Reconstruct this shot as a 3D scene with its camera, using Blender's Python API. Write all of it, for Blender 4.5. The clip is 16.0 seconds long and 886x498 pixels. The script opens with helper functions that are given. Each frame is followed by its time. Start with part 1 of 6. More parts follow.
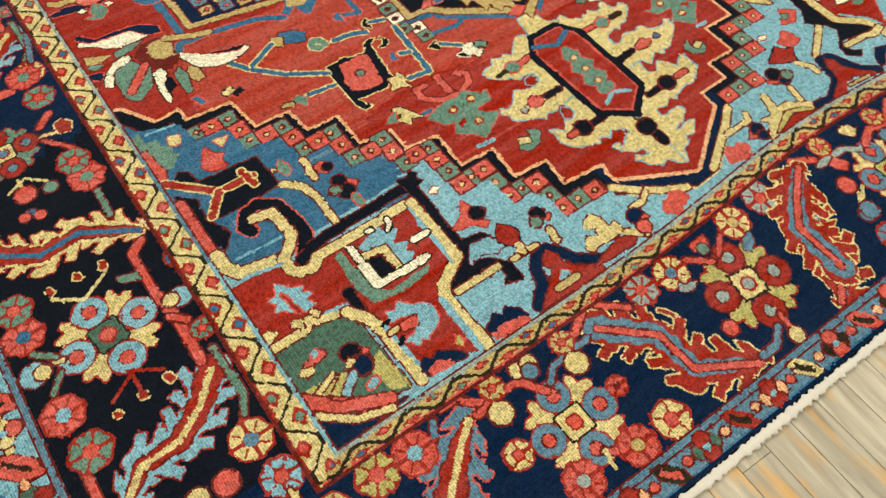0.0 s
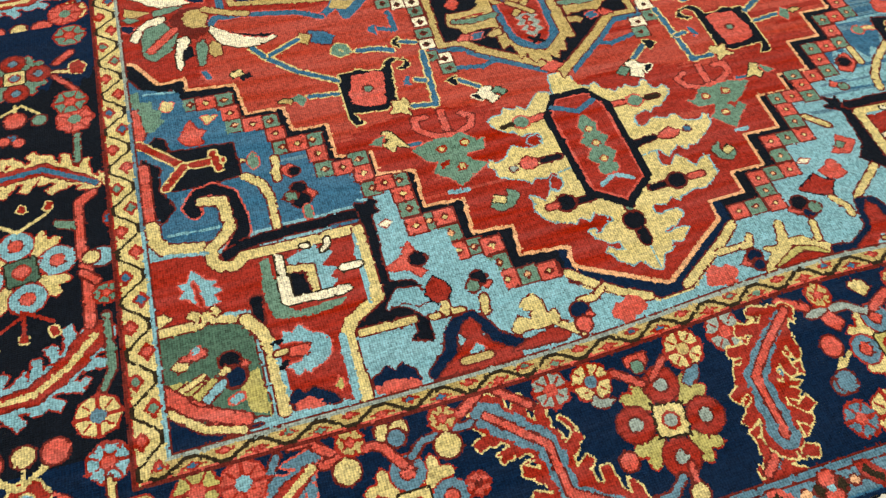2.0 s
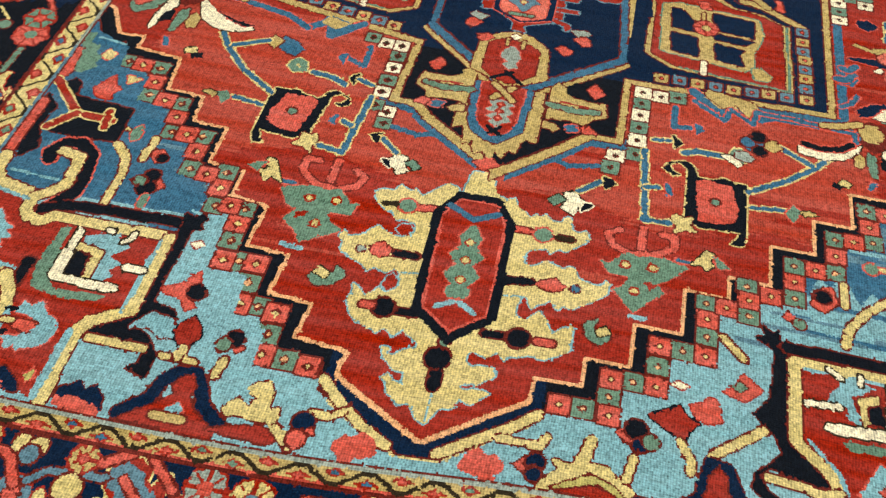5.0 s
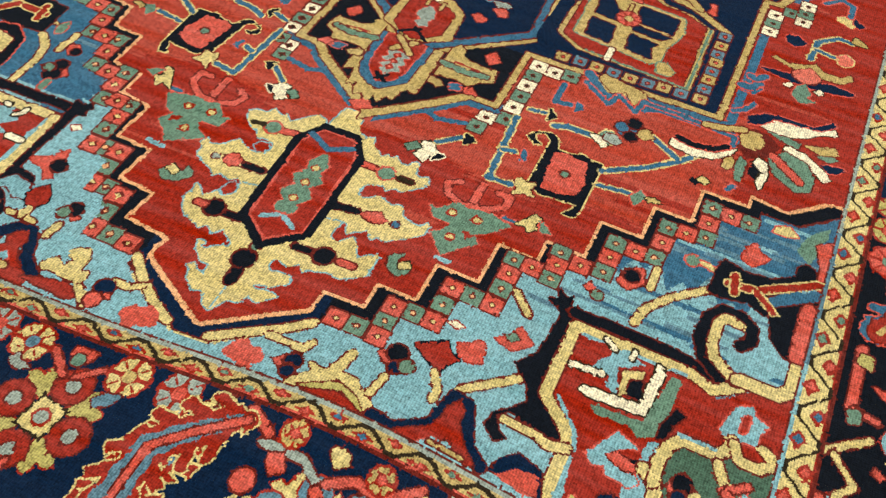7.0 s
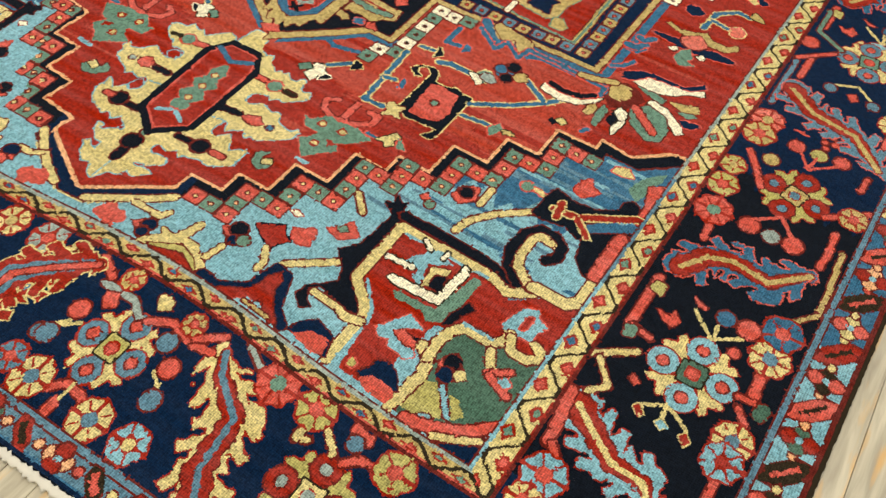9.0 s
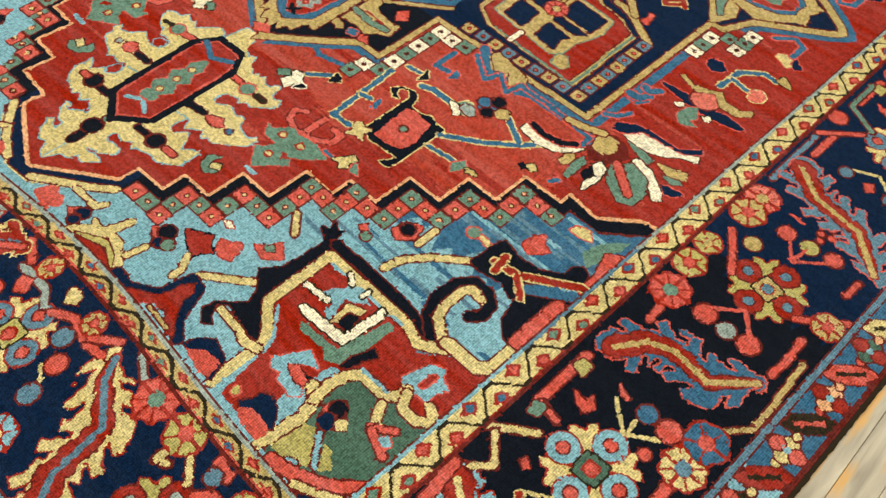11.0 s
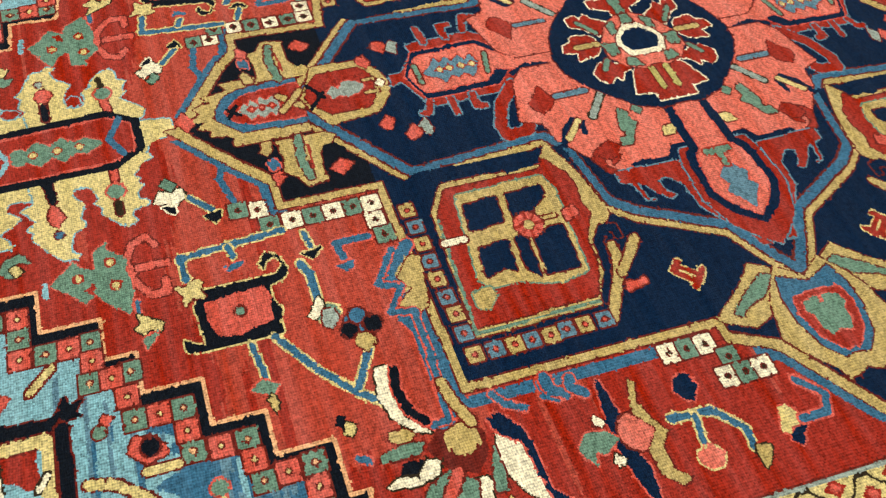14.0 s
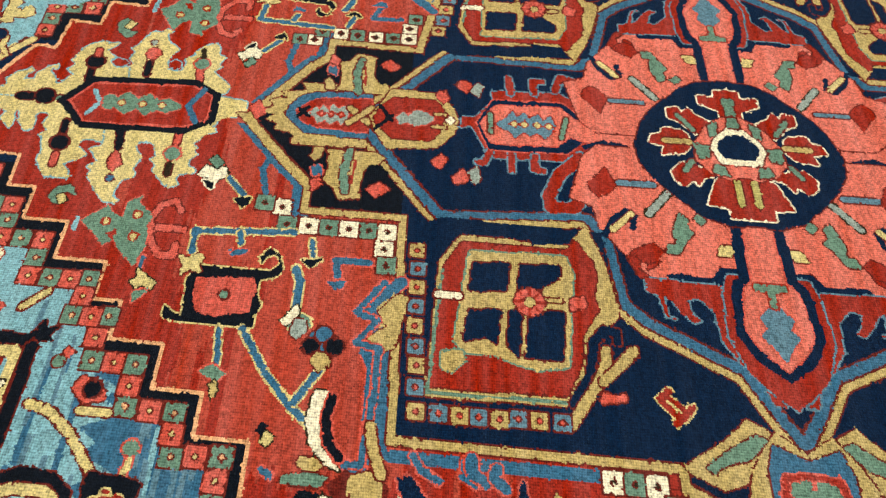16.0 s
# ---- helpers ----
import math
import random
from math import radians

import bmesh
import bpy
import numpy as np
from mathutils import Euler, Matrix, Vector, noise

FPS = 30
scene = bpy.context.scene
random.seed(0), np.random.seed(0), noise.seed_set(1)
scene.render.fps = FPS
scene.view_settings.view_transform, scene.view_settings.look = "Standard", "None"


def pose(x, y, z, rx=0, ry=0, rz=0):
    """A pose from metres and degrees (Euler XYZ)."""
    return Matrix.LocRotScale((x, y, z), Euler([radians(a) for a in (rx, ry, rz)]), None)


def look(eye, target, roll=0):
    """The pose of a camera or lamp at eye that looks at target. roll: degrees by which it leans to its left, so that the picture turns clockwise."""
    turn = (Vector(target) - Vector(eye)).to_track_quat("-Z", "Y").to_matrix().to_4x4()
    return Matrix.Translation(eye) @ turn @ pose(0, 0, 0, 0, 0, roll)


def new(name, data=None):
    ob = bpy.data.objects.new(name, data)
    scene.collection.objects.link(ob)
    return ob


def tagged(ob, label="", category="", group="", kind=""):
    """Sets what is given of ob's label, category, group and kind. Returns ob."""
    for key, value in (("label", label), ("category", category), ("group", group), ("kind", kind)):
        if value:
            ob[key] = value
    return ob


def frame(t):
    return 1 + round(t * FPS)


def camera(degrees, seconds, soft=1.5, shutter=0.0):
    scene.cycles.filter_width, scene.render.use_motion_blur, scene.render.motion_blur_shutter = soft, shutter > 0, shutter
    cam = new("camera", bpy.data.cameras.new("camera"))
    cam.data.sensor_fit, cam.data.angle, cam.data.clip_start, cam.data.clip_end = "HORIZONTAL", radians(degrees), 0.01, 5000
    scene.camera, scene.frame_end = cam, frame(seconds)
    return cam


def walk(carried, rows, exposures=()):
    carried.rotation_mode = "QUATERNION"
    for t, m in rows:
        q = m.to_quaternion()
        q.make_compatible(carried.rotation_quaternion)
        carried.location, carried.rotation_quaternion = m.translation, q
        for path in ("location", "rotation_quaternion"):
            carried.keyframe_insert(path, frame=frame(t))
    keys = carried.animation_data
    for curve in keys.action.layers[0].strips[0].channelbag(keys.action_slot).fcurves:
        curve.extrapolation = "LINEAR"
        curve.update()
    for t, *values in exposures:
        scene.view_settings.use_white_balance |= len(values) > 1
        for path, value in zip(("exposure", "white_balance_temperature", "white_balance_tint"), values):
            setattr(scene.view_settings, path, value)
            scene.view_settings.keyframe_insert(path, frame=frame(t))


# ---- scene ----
import functools

cam = camera(58.23, 16.0, 1.4)
PATH = [
    (0, (-1.1591, -0.5754, 1.45), (-0.5649, 0.3522, -0.219), -1.5),
    (0.5, (-1.0772, -0.6026, 1.432), (-0.5263, 0.3672, -0.228), -0.5),
    (1, (-0.9648, -0.6711, 1.423), (-0.4784, 0.3479, -0.227), 0.4),
    (1.5, (-0.8623, -0.7124, 1.403), (-0.4499, 0.3578, -0.236), 1.1),
    (2, (-0.7507, -0.6644, 1.386), (-0.4163, 0.4449, -0.244), 1.6),
    (2.5, (-0.6199, -0.5672, 1.354), (-0.3734, 0.5849, -0.262), 1.8),
    (3, (-0.501, -0.4775, 1.323), (-0.3449, 0.6971, -0.289), 2.8),
    (5.5, (0.2023, -0.4866, 1.32), (-0.0341, 0.6929, -0.278), 6.2),
    (6, (0.3474, -0.5445, 1.34), (0.0541, 0.6138, -0.264), 6.4),
    (6.5, (0.5004, -0.5597, 1.343), (0.1631, 0.5777, -0.267), 7.1),
    (7, (0.6407, -0.4783, 1.365), (0.2574, 0.6359, -0.251), 7.4),
    (7.5, (0.7632, -0.3351, 1.376), (0.3492, 0.7546, -0.249), 8.0),
    (8, (0.8921, -0.3511, 1.373), (0.4304, 0.7179, -0.253), 7.4),
    (8.5, (1.064, -0.4601, 1.399), (0.5601, 0.5805, -0.233), 6.8),
    (9, (1.2257, -0.4905, 1.46), (0.6879, 0.5279, -0.175), 6.5),
    (11.5, (1.4485, 0.0141, 1.47), (0.6789, 0.8211, -0.19), 5.3),
    (12, (1.4758, 0.1733, 1.47), (0.6492, 0.9454, -0.18), 5.4),
    (12.5, (1.4575, 0.3214, 1.482), (0.5944, 1.0309, -0.177), 6.0),
    (13, (1.3939, 0.5007, 1.474), (0.4856, 1.1428, -0.188), 6.6),
    (13.5, (1.3493, 0.6671, 1.437), (0.3873, 1.2183, -0.227), 6.6),
    (14, (1.2926, 0.8424, 1.396), (0.2853, 1.2941, -0.272), 6.7),
    (14.5, (1.3044, 0.9421, 1.385), (0.251, 1.2747, -0.283), 5.9),
    (15, (1.3451, 0.9616, 1.415), (0.2539, 1.1779, -0.247), 5.4),
    (15.5, (1.3296, 1.0616, 1.417), (0.2175, 1.1675, -0.242), 4.9),
    (16, (1.2844, 1.2322, 1.423), (0.1658, 1.2321, -0.235), 4.2),
]
walk(cam, [(t, look(eye, target, roll)) for t, eye, target, roll in PATH])

# ---- world, light, exposure ----
world = bpy.data.worlds.new("world")
scene.world = world
world.use_nodes = True
wn = world.node_tree.nodes["Background"]
wn.inputs["Color"].default_value = (1.0, 0.97, 0.92, 1)
wn.inputs["Strength"].default_value = 0.1
scene.view_settings.exposure = 0.0

FLOOR_Z = -0.012
CEIL_Z = 3.1
LAMP_WATTS = 31.5


def ceiling_lamp_light(x, y):
    data = bpy.data.lights.new("tube_light", "AREA")
    data.shape, data.size, data.size_y = "RECTANGLE", 0.28, 1.35
    data.energy, data.color = LAMP_WATTS, (1.0, 0.985, 0.94)
    ob = new("tube_light", data)
    ob.matrix_world = pose(x, y, CEIL_Z - 0.09)
    return ob


LAMPS = [(x, y) for x in (-2.4, 0.0, 2.4) for y in (-1.6, 1.2, 4.0)]
for x, y in LAMPS:
    ceiling_lamp_light(x, y)


# ---- materials ----
def nodes_of(name):
    m = bpy.data.materials.new(name)
    m.use_nodes = True
    nt = m.node_tree
    return m, nt, nt.nodes["Principled BSDF"]


def srgb(r, g, b):
    return tuple(((c / 255 + 0.055) / 1.055) ** 2.4 if c > 10 else c / 255 / 12.92 for c in (r, g, b))


def mathnode(nt, op, a, b=None):
    n = nt.nodes.new("ShaderNodeMath")
    n.operation = op
    for k, v in ((0, a), (1, b)):
        if v is None:
            continue
        if isinstance(v, (int, float)):
            n.inputs[k].default_value = v
        else:
            nt.links.new(v, n.inputs[k])
    return n.outputs[0]


KNOT = 0.004


def wool(name, rgb, fleck=0.32, abrash=0.17):
    """Hand-spun wool pile: each knot its own shade, bands of uneven dye along the weft, rows of knots in relief with
    the shade of their gaps painted into the colour.
    """
    m, nt, bsdf = nodes_of("wool_" + name)
    uvn = nt.nodes.new("ShaderNodeUVMap")
    sep = nt.nodes.new("ShaderNodeSeparateXYZ")
    nt.links.new(uvn.outputs[0], sep.inputs[0])
    # one shade for each knot
    cell = nt.nodes.new("ShaderNodeTexWhiteNoise")
    cell.noise_dimensions = "2D"
    snap = nt.nodes.new("ShaderNodeVectorMath")
    snap.operation = "SNAP"
    snap.inputs[1].default_value = (KNOT, KNOT, 1)
    nt.links.new(uvn.outputs[0], snap.inputs[0])
    nt.links.new(snap.outputs[0], cell.inputs["Vector"])
    # abrash: long bands across the width
    band = nt.nodes.new("ShaderNodeTexNoise")
    band.inputs["Scale"].default_value = 1.0
    band.inputs["Detail"].default_value = 4
    mp = nt.nodes.new("ShaderNodeMapping")
    mp.inputs["Scale"].default_value = (2.2, 34.0, 1)
    nt.links.new(uvn.outputs[0], mp.inputs[0])
    nt.links.new(mp.outputs[0], band.inputs["Vector"])
    # broad wear
    wear = nt.nodes.new("ShaderNodeTexNoise")
    wear.inputs["Scale"].default_value = 5.0
    wear.inputs["Detail"].default_value = 3
    nt.links.new(uvn.outputs[0], wear.inputs["Vector"])
    # fibres
    fib = nt.nodes.new("ShaderNodeTexNoise")
    fib.inputs["Scale"].default_value = 900
    fib.inputs["Detail"].default_value = 2
    nt.links.new(uvn.outputs[0], fib.inputs["Vector"])
    waver = nt.nodes.new("ShaderNodeTexNoise")
    waver.inputs["Scale"].default_value = 45
    waver.inputs["Detail"].default_value = 2
    nt.links.new(uvn.outputs[0], waver.inputs["Vector"])
    shift = mathnode(nt, "MULTIPLY", mathnode(nt, "SUBTRACT", waver.outputs[0], 0.5), 0.007)
    rows = mathnode(nt, "ABSOLUTE", mathnode(nt, "SINE", mathnode(nt, "MULTIPLY", mathnode(nt, "ADD", sep.outputs["Y"], shift), math.pi / 0.0046)))
    cols = mathnode(nt, "ABSOLUTE", mathnode(nt, "SINE", mathnode(nt, "MULTIPLY", mathnode(nt, "ADD", sep.outputs["X"], shift), math.pi / 0.0052)))
    v = mathnode(nt, "MULTIPLY", mathnode(nt, "SUBTRACT", cell.outputs[0], 0.5), fleck * 2)
    # shade between knot rows and columns, painted as darker gaps and lighter crests
    v = mathnode(nt, "ADD", v, mathnode(nt, "MULTIPLY", mathnode(nt, "SUBTRACT", rows, 0.64), 0.26))
    v = mathnode(nt, "ADD", v, mathnode(nt, "MULTIPLY", mathnode(nt, "SUBTRACT", cols, 0.64), 0.36))
    v = mathnode(nt, "ADD", v, mathnode(nt, "MULTIPLY", mathnode(nt, "SUBTRACT", band.outputs[0], 0.5), abrash * 2.4))
    v = mathnode(nt, "ADD", v, mathnode(nt, "MULTIPLY", mathnode(nt, "SUBTRACT", wear.outputs[0], 0.5), 0.35))
    v = mathnode(nt, "ADD", v, mathnode(nt, "MULTIPLY", mathnode(nt, "SUBTRACT", fib.outputs[0], 0.5), 0.5))
    # tufts clump and catch the light in small patches: painted into the colour by noise
    mottle = nt.nodes.new("ShaderNodeTexNoise")
    mottle.inputs["Scale"].default_value = 75
    mottle.inputs["Detail"].default_value = 3
    nt.links.new(uvn.outputs[0], mottle.inputs["Vector"])
    v = mathnode(nt, "ADD", v, mathnode(nt, "MULTIPLY", mathnode(nt, "SUBTRACT", mottle.outputs[0], 0.5), 0.75))
    v = mathnode(nt, "ADD", v, 1.0)
    hsv = nt.nodes.new("ShaderNodeHueSaturation")
    hsv.inputs["Color"].default_value = (*srgb(*rgb), 1)
    nt.links.new(v, hsv.inputs["Value"])
    sat = mathnode(nt, "ADD", mathnode(nt, "MULTIPLY", mathnode(nt, "SUBTRACT", 0.5, band.outputs[0]), 0.3), 1.0)
    nt.links.new(sat, hsv.inputs["Saturation"])
    nt.links.new(hsv.outputs[0], bsdf.inputs["Base Color"])
    bsdf.inputs["Roughness"].default_value = 0.8
    bsdf.inputs["Specular IOR Level"].default_value = 0.04
    bsdf.inputs["Sheen Weight"].default_value = 0.012
    bsdf.inputs["Sheen Roughness"].default_value = 0.45
    # relief: weft rows stronger than the columns, fibres on top
    h = mathnode(nt, "ADD", mathnode(nt, "MULTIPLY", rows, 0.5), mathnode(nt, "MULTIPLY", cols, 0.3))
    h = mathnode(nt, "ADD", h, mathnode(nt, "MULTIPLY", fib.outputs[0], 0.9))
    h = mathnode(nt, "ADD", h, mathnode(nt, "MULTIPLY", cell.outputs[0], 0.4))
    bump = nt.nodes.new("ShaderNodeBump")
    bump.inputs["Strength"].default_value = 0.8
    bump.inputs["Distance"].default_value = 0.0022
    nt.links.new(h, bump.inputs["Height"])
    nt.links.new(bump.outputs[0], bsdf.inputs["Normal"])
    return m


DYES = {
    "red": (152, 48, 37), "rose": (171, 71, 57), "coral": (200, 90, 77), "salmon": (212, 113, 97), "maroon": (102, 37, 31),
    "navy": (12, 33, 60), "black": (16, 22, 31), "midblue": (58, 104, 134), "sky": (126, 174, 186),
    "steel": (92, 128, 146), "teal": (102, 136, 118), "green": (74, 104, 88), "olive": (176, 168, 100),
    "tan": (184, 163, 104), "cream": (208, 192, 130), "ivory": (234, 226, 196), "brown": (48, 40, 28),
    "peach": (224, 170, 124), "grey": (146, 160, 152),
}
NAMES = list(DYES)
WOOL = {n: wool(n, c) for n, c in DYES.items()}


def wood_floor():
    m, nt, bsdf = nodes_of("worn_oak")
    geo = nt.nodes.new("ShaderNodeNewGeometry")
    info = nt.nodes.new("ShaderNodeObjectInfo")
    mp = nt.nodes.new("ShaderNodeMapping")
    mp.inputs["Scale"].default_value = (15, 1.6, 1)
    off = nt.nodes.new("ShaderNodeVectorMath")
    off.operation = "MULTIPLY_ADD"
    off.inputs[1].default_value = (40, 40, 0)
    nt.links.new(info.outputs["Random"], off.inputs[0])
    nt.links.new(geo.outputs["Position"], off.inputs[2])
    nt.links.new(off.outputs[0], mp.inputs[0])
    grain = nt.nodes.new("ShaderNodeTexNoise")
    grain.inputs["Scale"].default_value = 3.0
    grain.inputs["Detail"].default_value = 8
    grain.inputs["Distortion"].default_value = 0.6
    nt.links.new(mp.outputs[0], grain.inputs["Vector"])
    patch = nt.nodes.new("ShaderNodeTexNoise")
    patch.inputs["Scale"].default_value = 5.0
    patch.inputs["Detail"].default_value = 4
    mp2 = nt.nodes.new("ShaderNodeMapping")
    mp2.inputs["Scale"].default_value = (5.0, 0.8, 1)
    nt.links.new(off.outputs[0], mp2.inputs[0])
    nt.links.new(mp2.outputs[0], patch.inputs["Vector"])
    ramp = nt.nodes.new("ShaderNodeValToRGB")
    e = ramp.color_ramp.elements
    e[0].position, e[0].color = 0.3, (*srgb(148, 139, 118), 1)
    e[1].position, e[1].color = 0.68, (*srgb(196, 187, 162), 1)
    nt.links.new(grain.outputs[0], ramp.inputs[0])
    amber = nt.nodes.new("ShaderNodeValToRGB")
    e = amber.color_ramp.elements
    e[0].position, e[0].color = 0.54, (0, 0, 0, 1)
    e[1].position, e[1].color = 0.68, (1, 1, 1, 1)
    nt.links.new(patch.outputs[0], amber.inputs[0])
    mix = nt.nodes.new("ShaderNodeMix")
    mix.data_type = "RGBA"
    nt.links.new(amber.outputs[0], mix.inputs[0])
    nt.links.new(ramp.outputs[0], mix.inputs[6])
    mix.inputs[7].default_value = (*srgb(208, 160, 84), 1)
    hsv = nt.nodes.new("ShaderNodeHueSaturation")
    nt.links.new(mix.outputs[2], hsv.inputs["Color"])
    nt.links.new(mathnode(nt, "ADD", mathnode(nt, "MULTIPLY", info.outputs["Random"], 0.26), 0.87), hsv.inputs["Value"])
    nt.links.new(hsv.outputs[0], bsdf.inputs["Base Color"])
    bsdf.inputs["Roughness"].default_value = 0.42
    bump = nt.nodes.new("ShaderNodeBump")
    bump.inputs["Strength"].default_value = 0.1
    bump.inputs["Distance"].default_value = 0.001
    nt.links.new(grain.outputs[0], bump.inputs["Height"])
    nt.links.new(bump.outputs[0], bsdf.inputs["Normal"])
    return m


def plaster(name, rgb, rough=0.9):
    m, nt, bsdf = nodes_of(name)
    tex = nt.nodes.new("ShaderNodeTexNoise")
    tex.inputs["Scale"].default_value = 14
    tex.inputs["Detail"].default_value = 6
    geo = nt.nodes.new("ShaderNodeNewGeometry")
    nt.links.new(geo.outputs["Position"], tex.inputs["Vector"])
    hsv = nt.nodes.new("ShaderNodeHueSaturation")
    hsv.inputs["Color"].default_value = (*srgb(*rgb), 1)
    nt.links.new(mathnode(nt, "ADD", mathnode(nt, "MULTIPLY", tex.outputs[0], 0.16), 0.92), hsv.inputs["Value"])
    nt.links.new(hsv.outputs[0], bsdf.inputs["Base Color"])
    bsdf.inputs["Roughness"].default_value = rough
    bump = nt.nodes.new("ShaderNodeBump")
    bump.inputs["Strength"].default_value = 0.2
    bump.inputs["Distance"].default_value = 0.002
    nt.links.new(tex.outputs[0], bump.inputs["Height"])
    nt.links.new(bump.outputs[0], bsdf.inputs["Normal"])
    return m


OAK = wood_floor()
WALL = plaster("wall_paint", (222, 218, 206))
CEIL = plaster("ceiling_paint", (228, 226, 218))
GAP = plaster("dark_gap", (62, 54, 42))
COTTON = plaster("cotton_cord", (208, 203, 188))


# ---- room shell ----
def box(name, lo, hi, mat):
    bm = bmesh.new()
    bmesh.ops.create_cube(bm, size=1.0)
    c = [(a + b) / 2 for a, b in zip(lo, hi)]
    s = [b - a for a, b in zip(lo, hi)]
    for v in bm.verts:
        v.co = Vector([v.co[k] * s[k] + c[k] for k in range(3)])
    me = bpy.data.meshes.new(name)
    bm.to_mesh(me)
    bm.free()
    me.materials.append(mat)
    return new(name, me)


X0, X1, Y0, Y1 = -4.2, 4.2, -3.4, 6.4
floor = tagged(box("floor", (X0, Y0, FLOOR_Z - 0.1), (X1, Y1, FLOOR_Z - 0.006), GAP), "worn grey and amber strip wood floor under the rug", "floor", kind="structure")
tagged(box("ceiling", (X0, Y0, CEIL_Z), (X1, Y1, CEIL_Z + 0.1), CEIL), "plain white plaster ceiling of the showroom", "ceiling", kind="structure")
tagged(box("wall_south", (X0 - 0.1, Y0 - 0.1, FLOOR_Z - 0.1), (X1 + 0.1, Y0, CEIL_Z + 0.1), WALL), "plain off-white plastered wall", "wall", kind="structure")
tagged(box("wall_north", (X0 - 0.1, Y1, FLOOR_Z - 0.1), (X1 + 0.1, Y1 + 0.1, CEIL_Z + 0.1), WALL), "plain off-white plastered wall", "wall", kind="structure")
tagged(box("wall_west", (X0 - 0.1, Y0, FLOOR_Z - 0.1), (X0, Y1, CEIL_Z + 0.1), WALL), "plain off-white plastered wall", "wall", kind="structure")
tagged(box("wall_east", (X1, Y0, FLOOR_Z - 0.1), (X1 + 0.1, Y1, CEIL_Z + 0.1), WALL), "plain off-white plastered wall", "wall", kind="structure")


# ---- the rug's loom chart: one cell for each knot ----
# columns count from the long axis, rows from the inner edge of the end border
I0, I1, J0, JC = -396, 410, -109, 481
J1 = 2 * JC - J0
NI, NJ = I1 - I0, JC + 60 - J0      # the far half is woven as a mirror of the near one
AXIS = -0.028
LEFT, RIGHT = -257, 271            # field edges, in knots
chart = np.zeros((NJ, NI), np.int16)
owner = np.zeros((NJ, NI), np.int16)
II, JJ = np.meshgrid(np.arange(I0, I1) + 0.5, np.arange(J0, J0 + NJ) + 0.5)
PARTS = []


def motif(name, label=""):
    PARTS.append((name, label))
    return len(PARTS) - 1


def window(x0, x1, y0, y1):
    """The part of the chart round a figure."""
    a, b = min(max(int(x0) - I0 - 3, 0), NI), min(max(int(x1) - I0 + 4, 0), NI)
    c, d = min(max(int(y0) - J0 - 3, 0), NJ), min(max(int(y1) - J0 + 4, 0), NJ)
    return slice(c, d), slice(a, b)


ALL = (slice(0, NJ), slice(0, NI))


def lay(mask, dye, part, w=ALL):
    chart[w][mask] = NAMES.index(dye)
    owner[w][mask] = part


def inside(pts, w=ALL):
    """Cells whose middle lies in the polygon, by the even-odd rule."""
    x, y = II[w], JJ[w]
    mask = np.zeros(x.shape, bool)
    for (x1, y1), (x2, y2) in zip(pts, pts[1:] + pts[:1]):
        if y1 != y2:
            mask ^= ((y1 > y) != (y2 > y)) & (x < (x2 - x1) * (y - y1) / (y2 - y1) + x1)
    return mask


def grow(mask, n=1):
    for k in range(n):
        g = mask.copy()
        g[1:] |= mask[:-1]
        g[:-1] |= mask[1:]
        g[:, 1:] |= mask[:, :-1]
        g[:, :-1] |= mask[:, 1:]
        mask = g
    return mask


def pairs(flat):
    return [(flat[k], flat[k + 1]) for k in range(0, len(flat), 2)]


def reach(pts, m):
    xs, ys = [p[0] for p in pts], [p[1] for p in pts]
    return window(min(xs) - m, max(xs) + m, min(ys) - m, max(ys) + m)


def from_line(pts, w):
    """How far each cell lies from a broken line."""
    x, y = II[w], JJ[w]
    far = np.full(x.shape, 1e9)
    for (x1, y1), (x2, y2) in zip(pts, pts[1:]):
        dx, dy = x2 - x1, y2 - y1
        t = np.clip(((x - x1) * dx + (y - y1) * dy) / max(dx * dx + dy * dy, 1e-6), 0, 1)
        far = np.minimum(far, np.hypot(x - x1 - t * dx, y - y1 - t * dy))
    return far


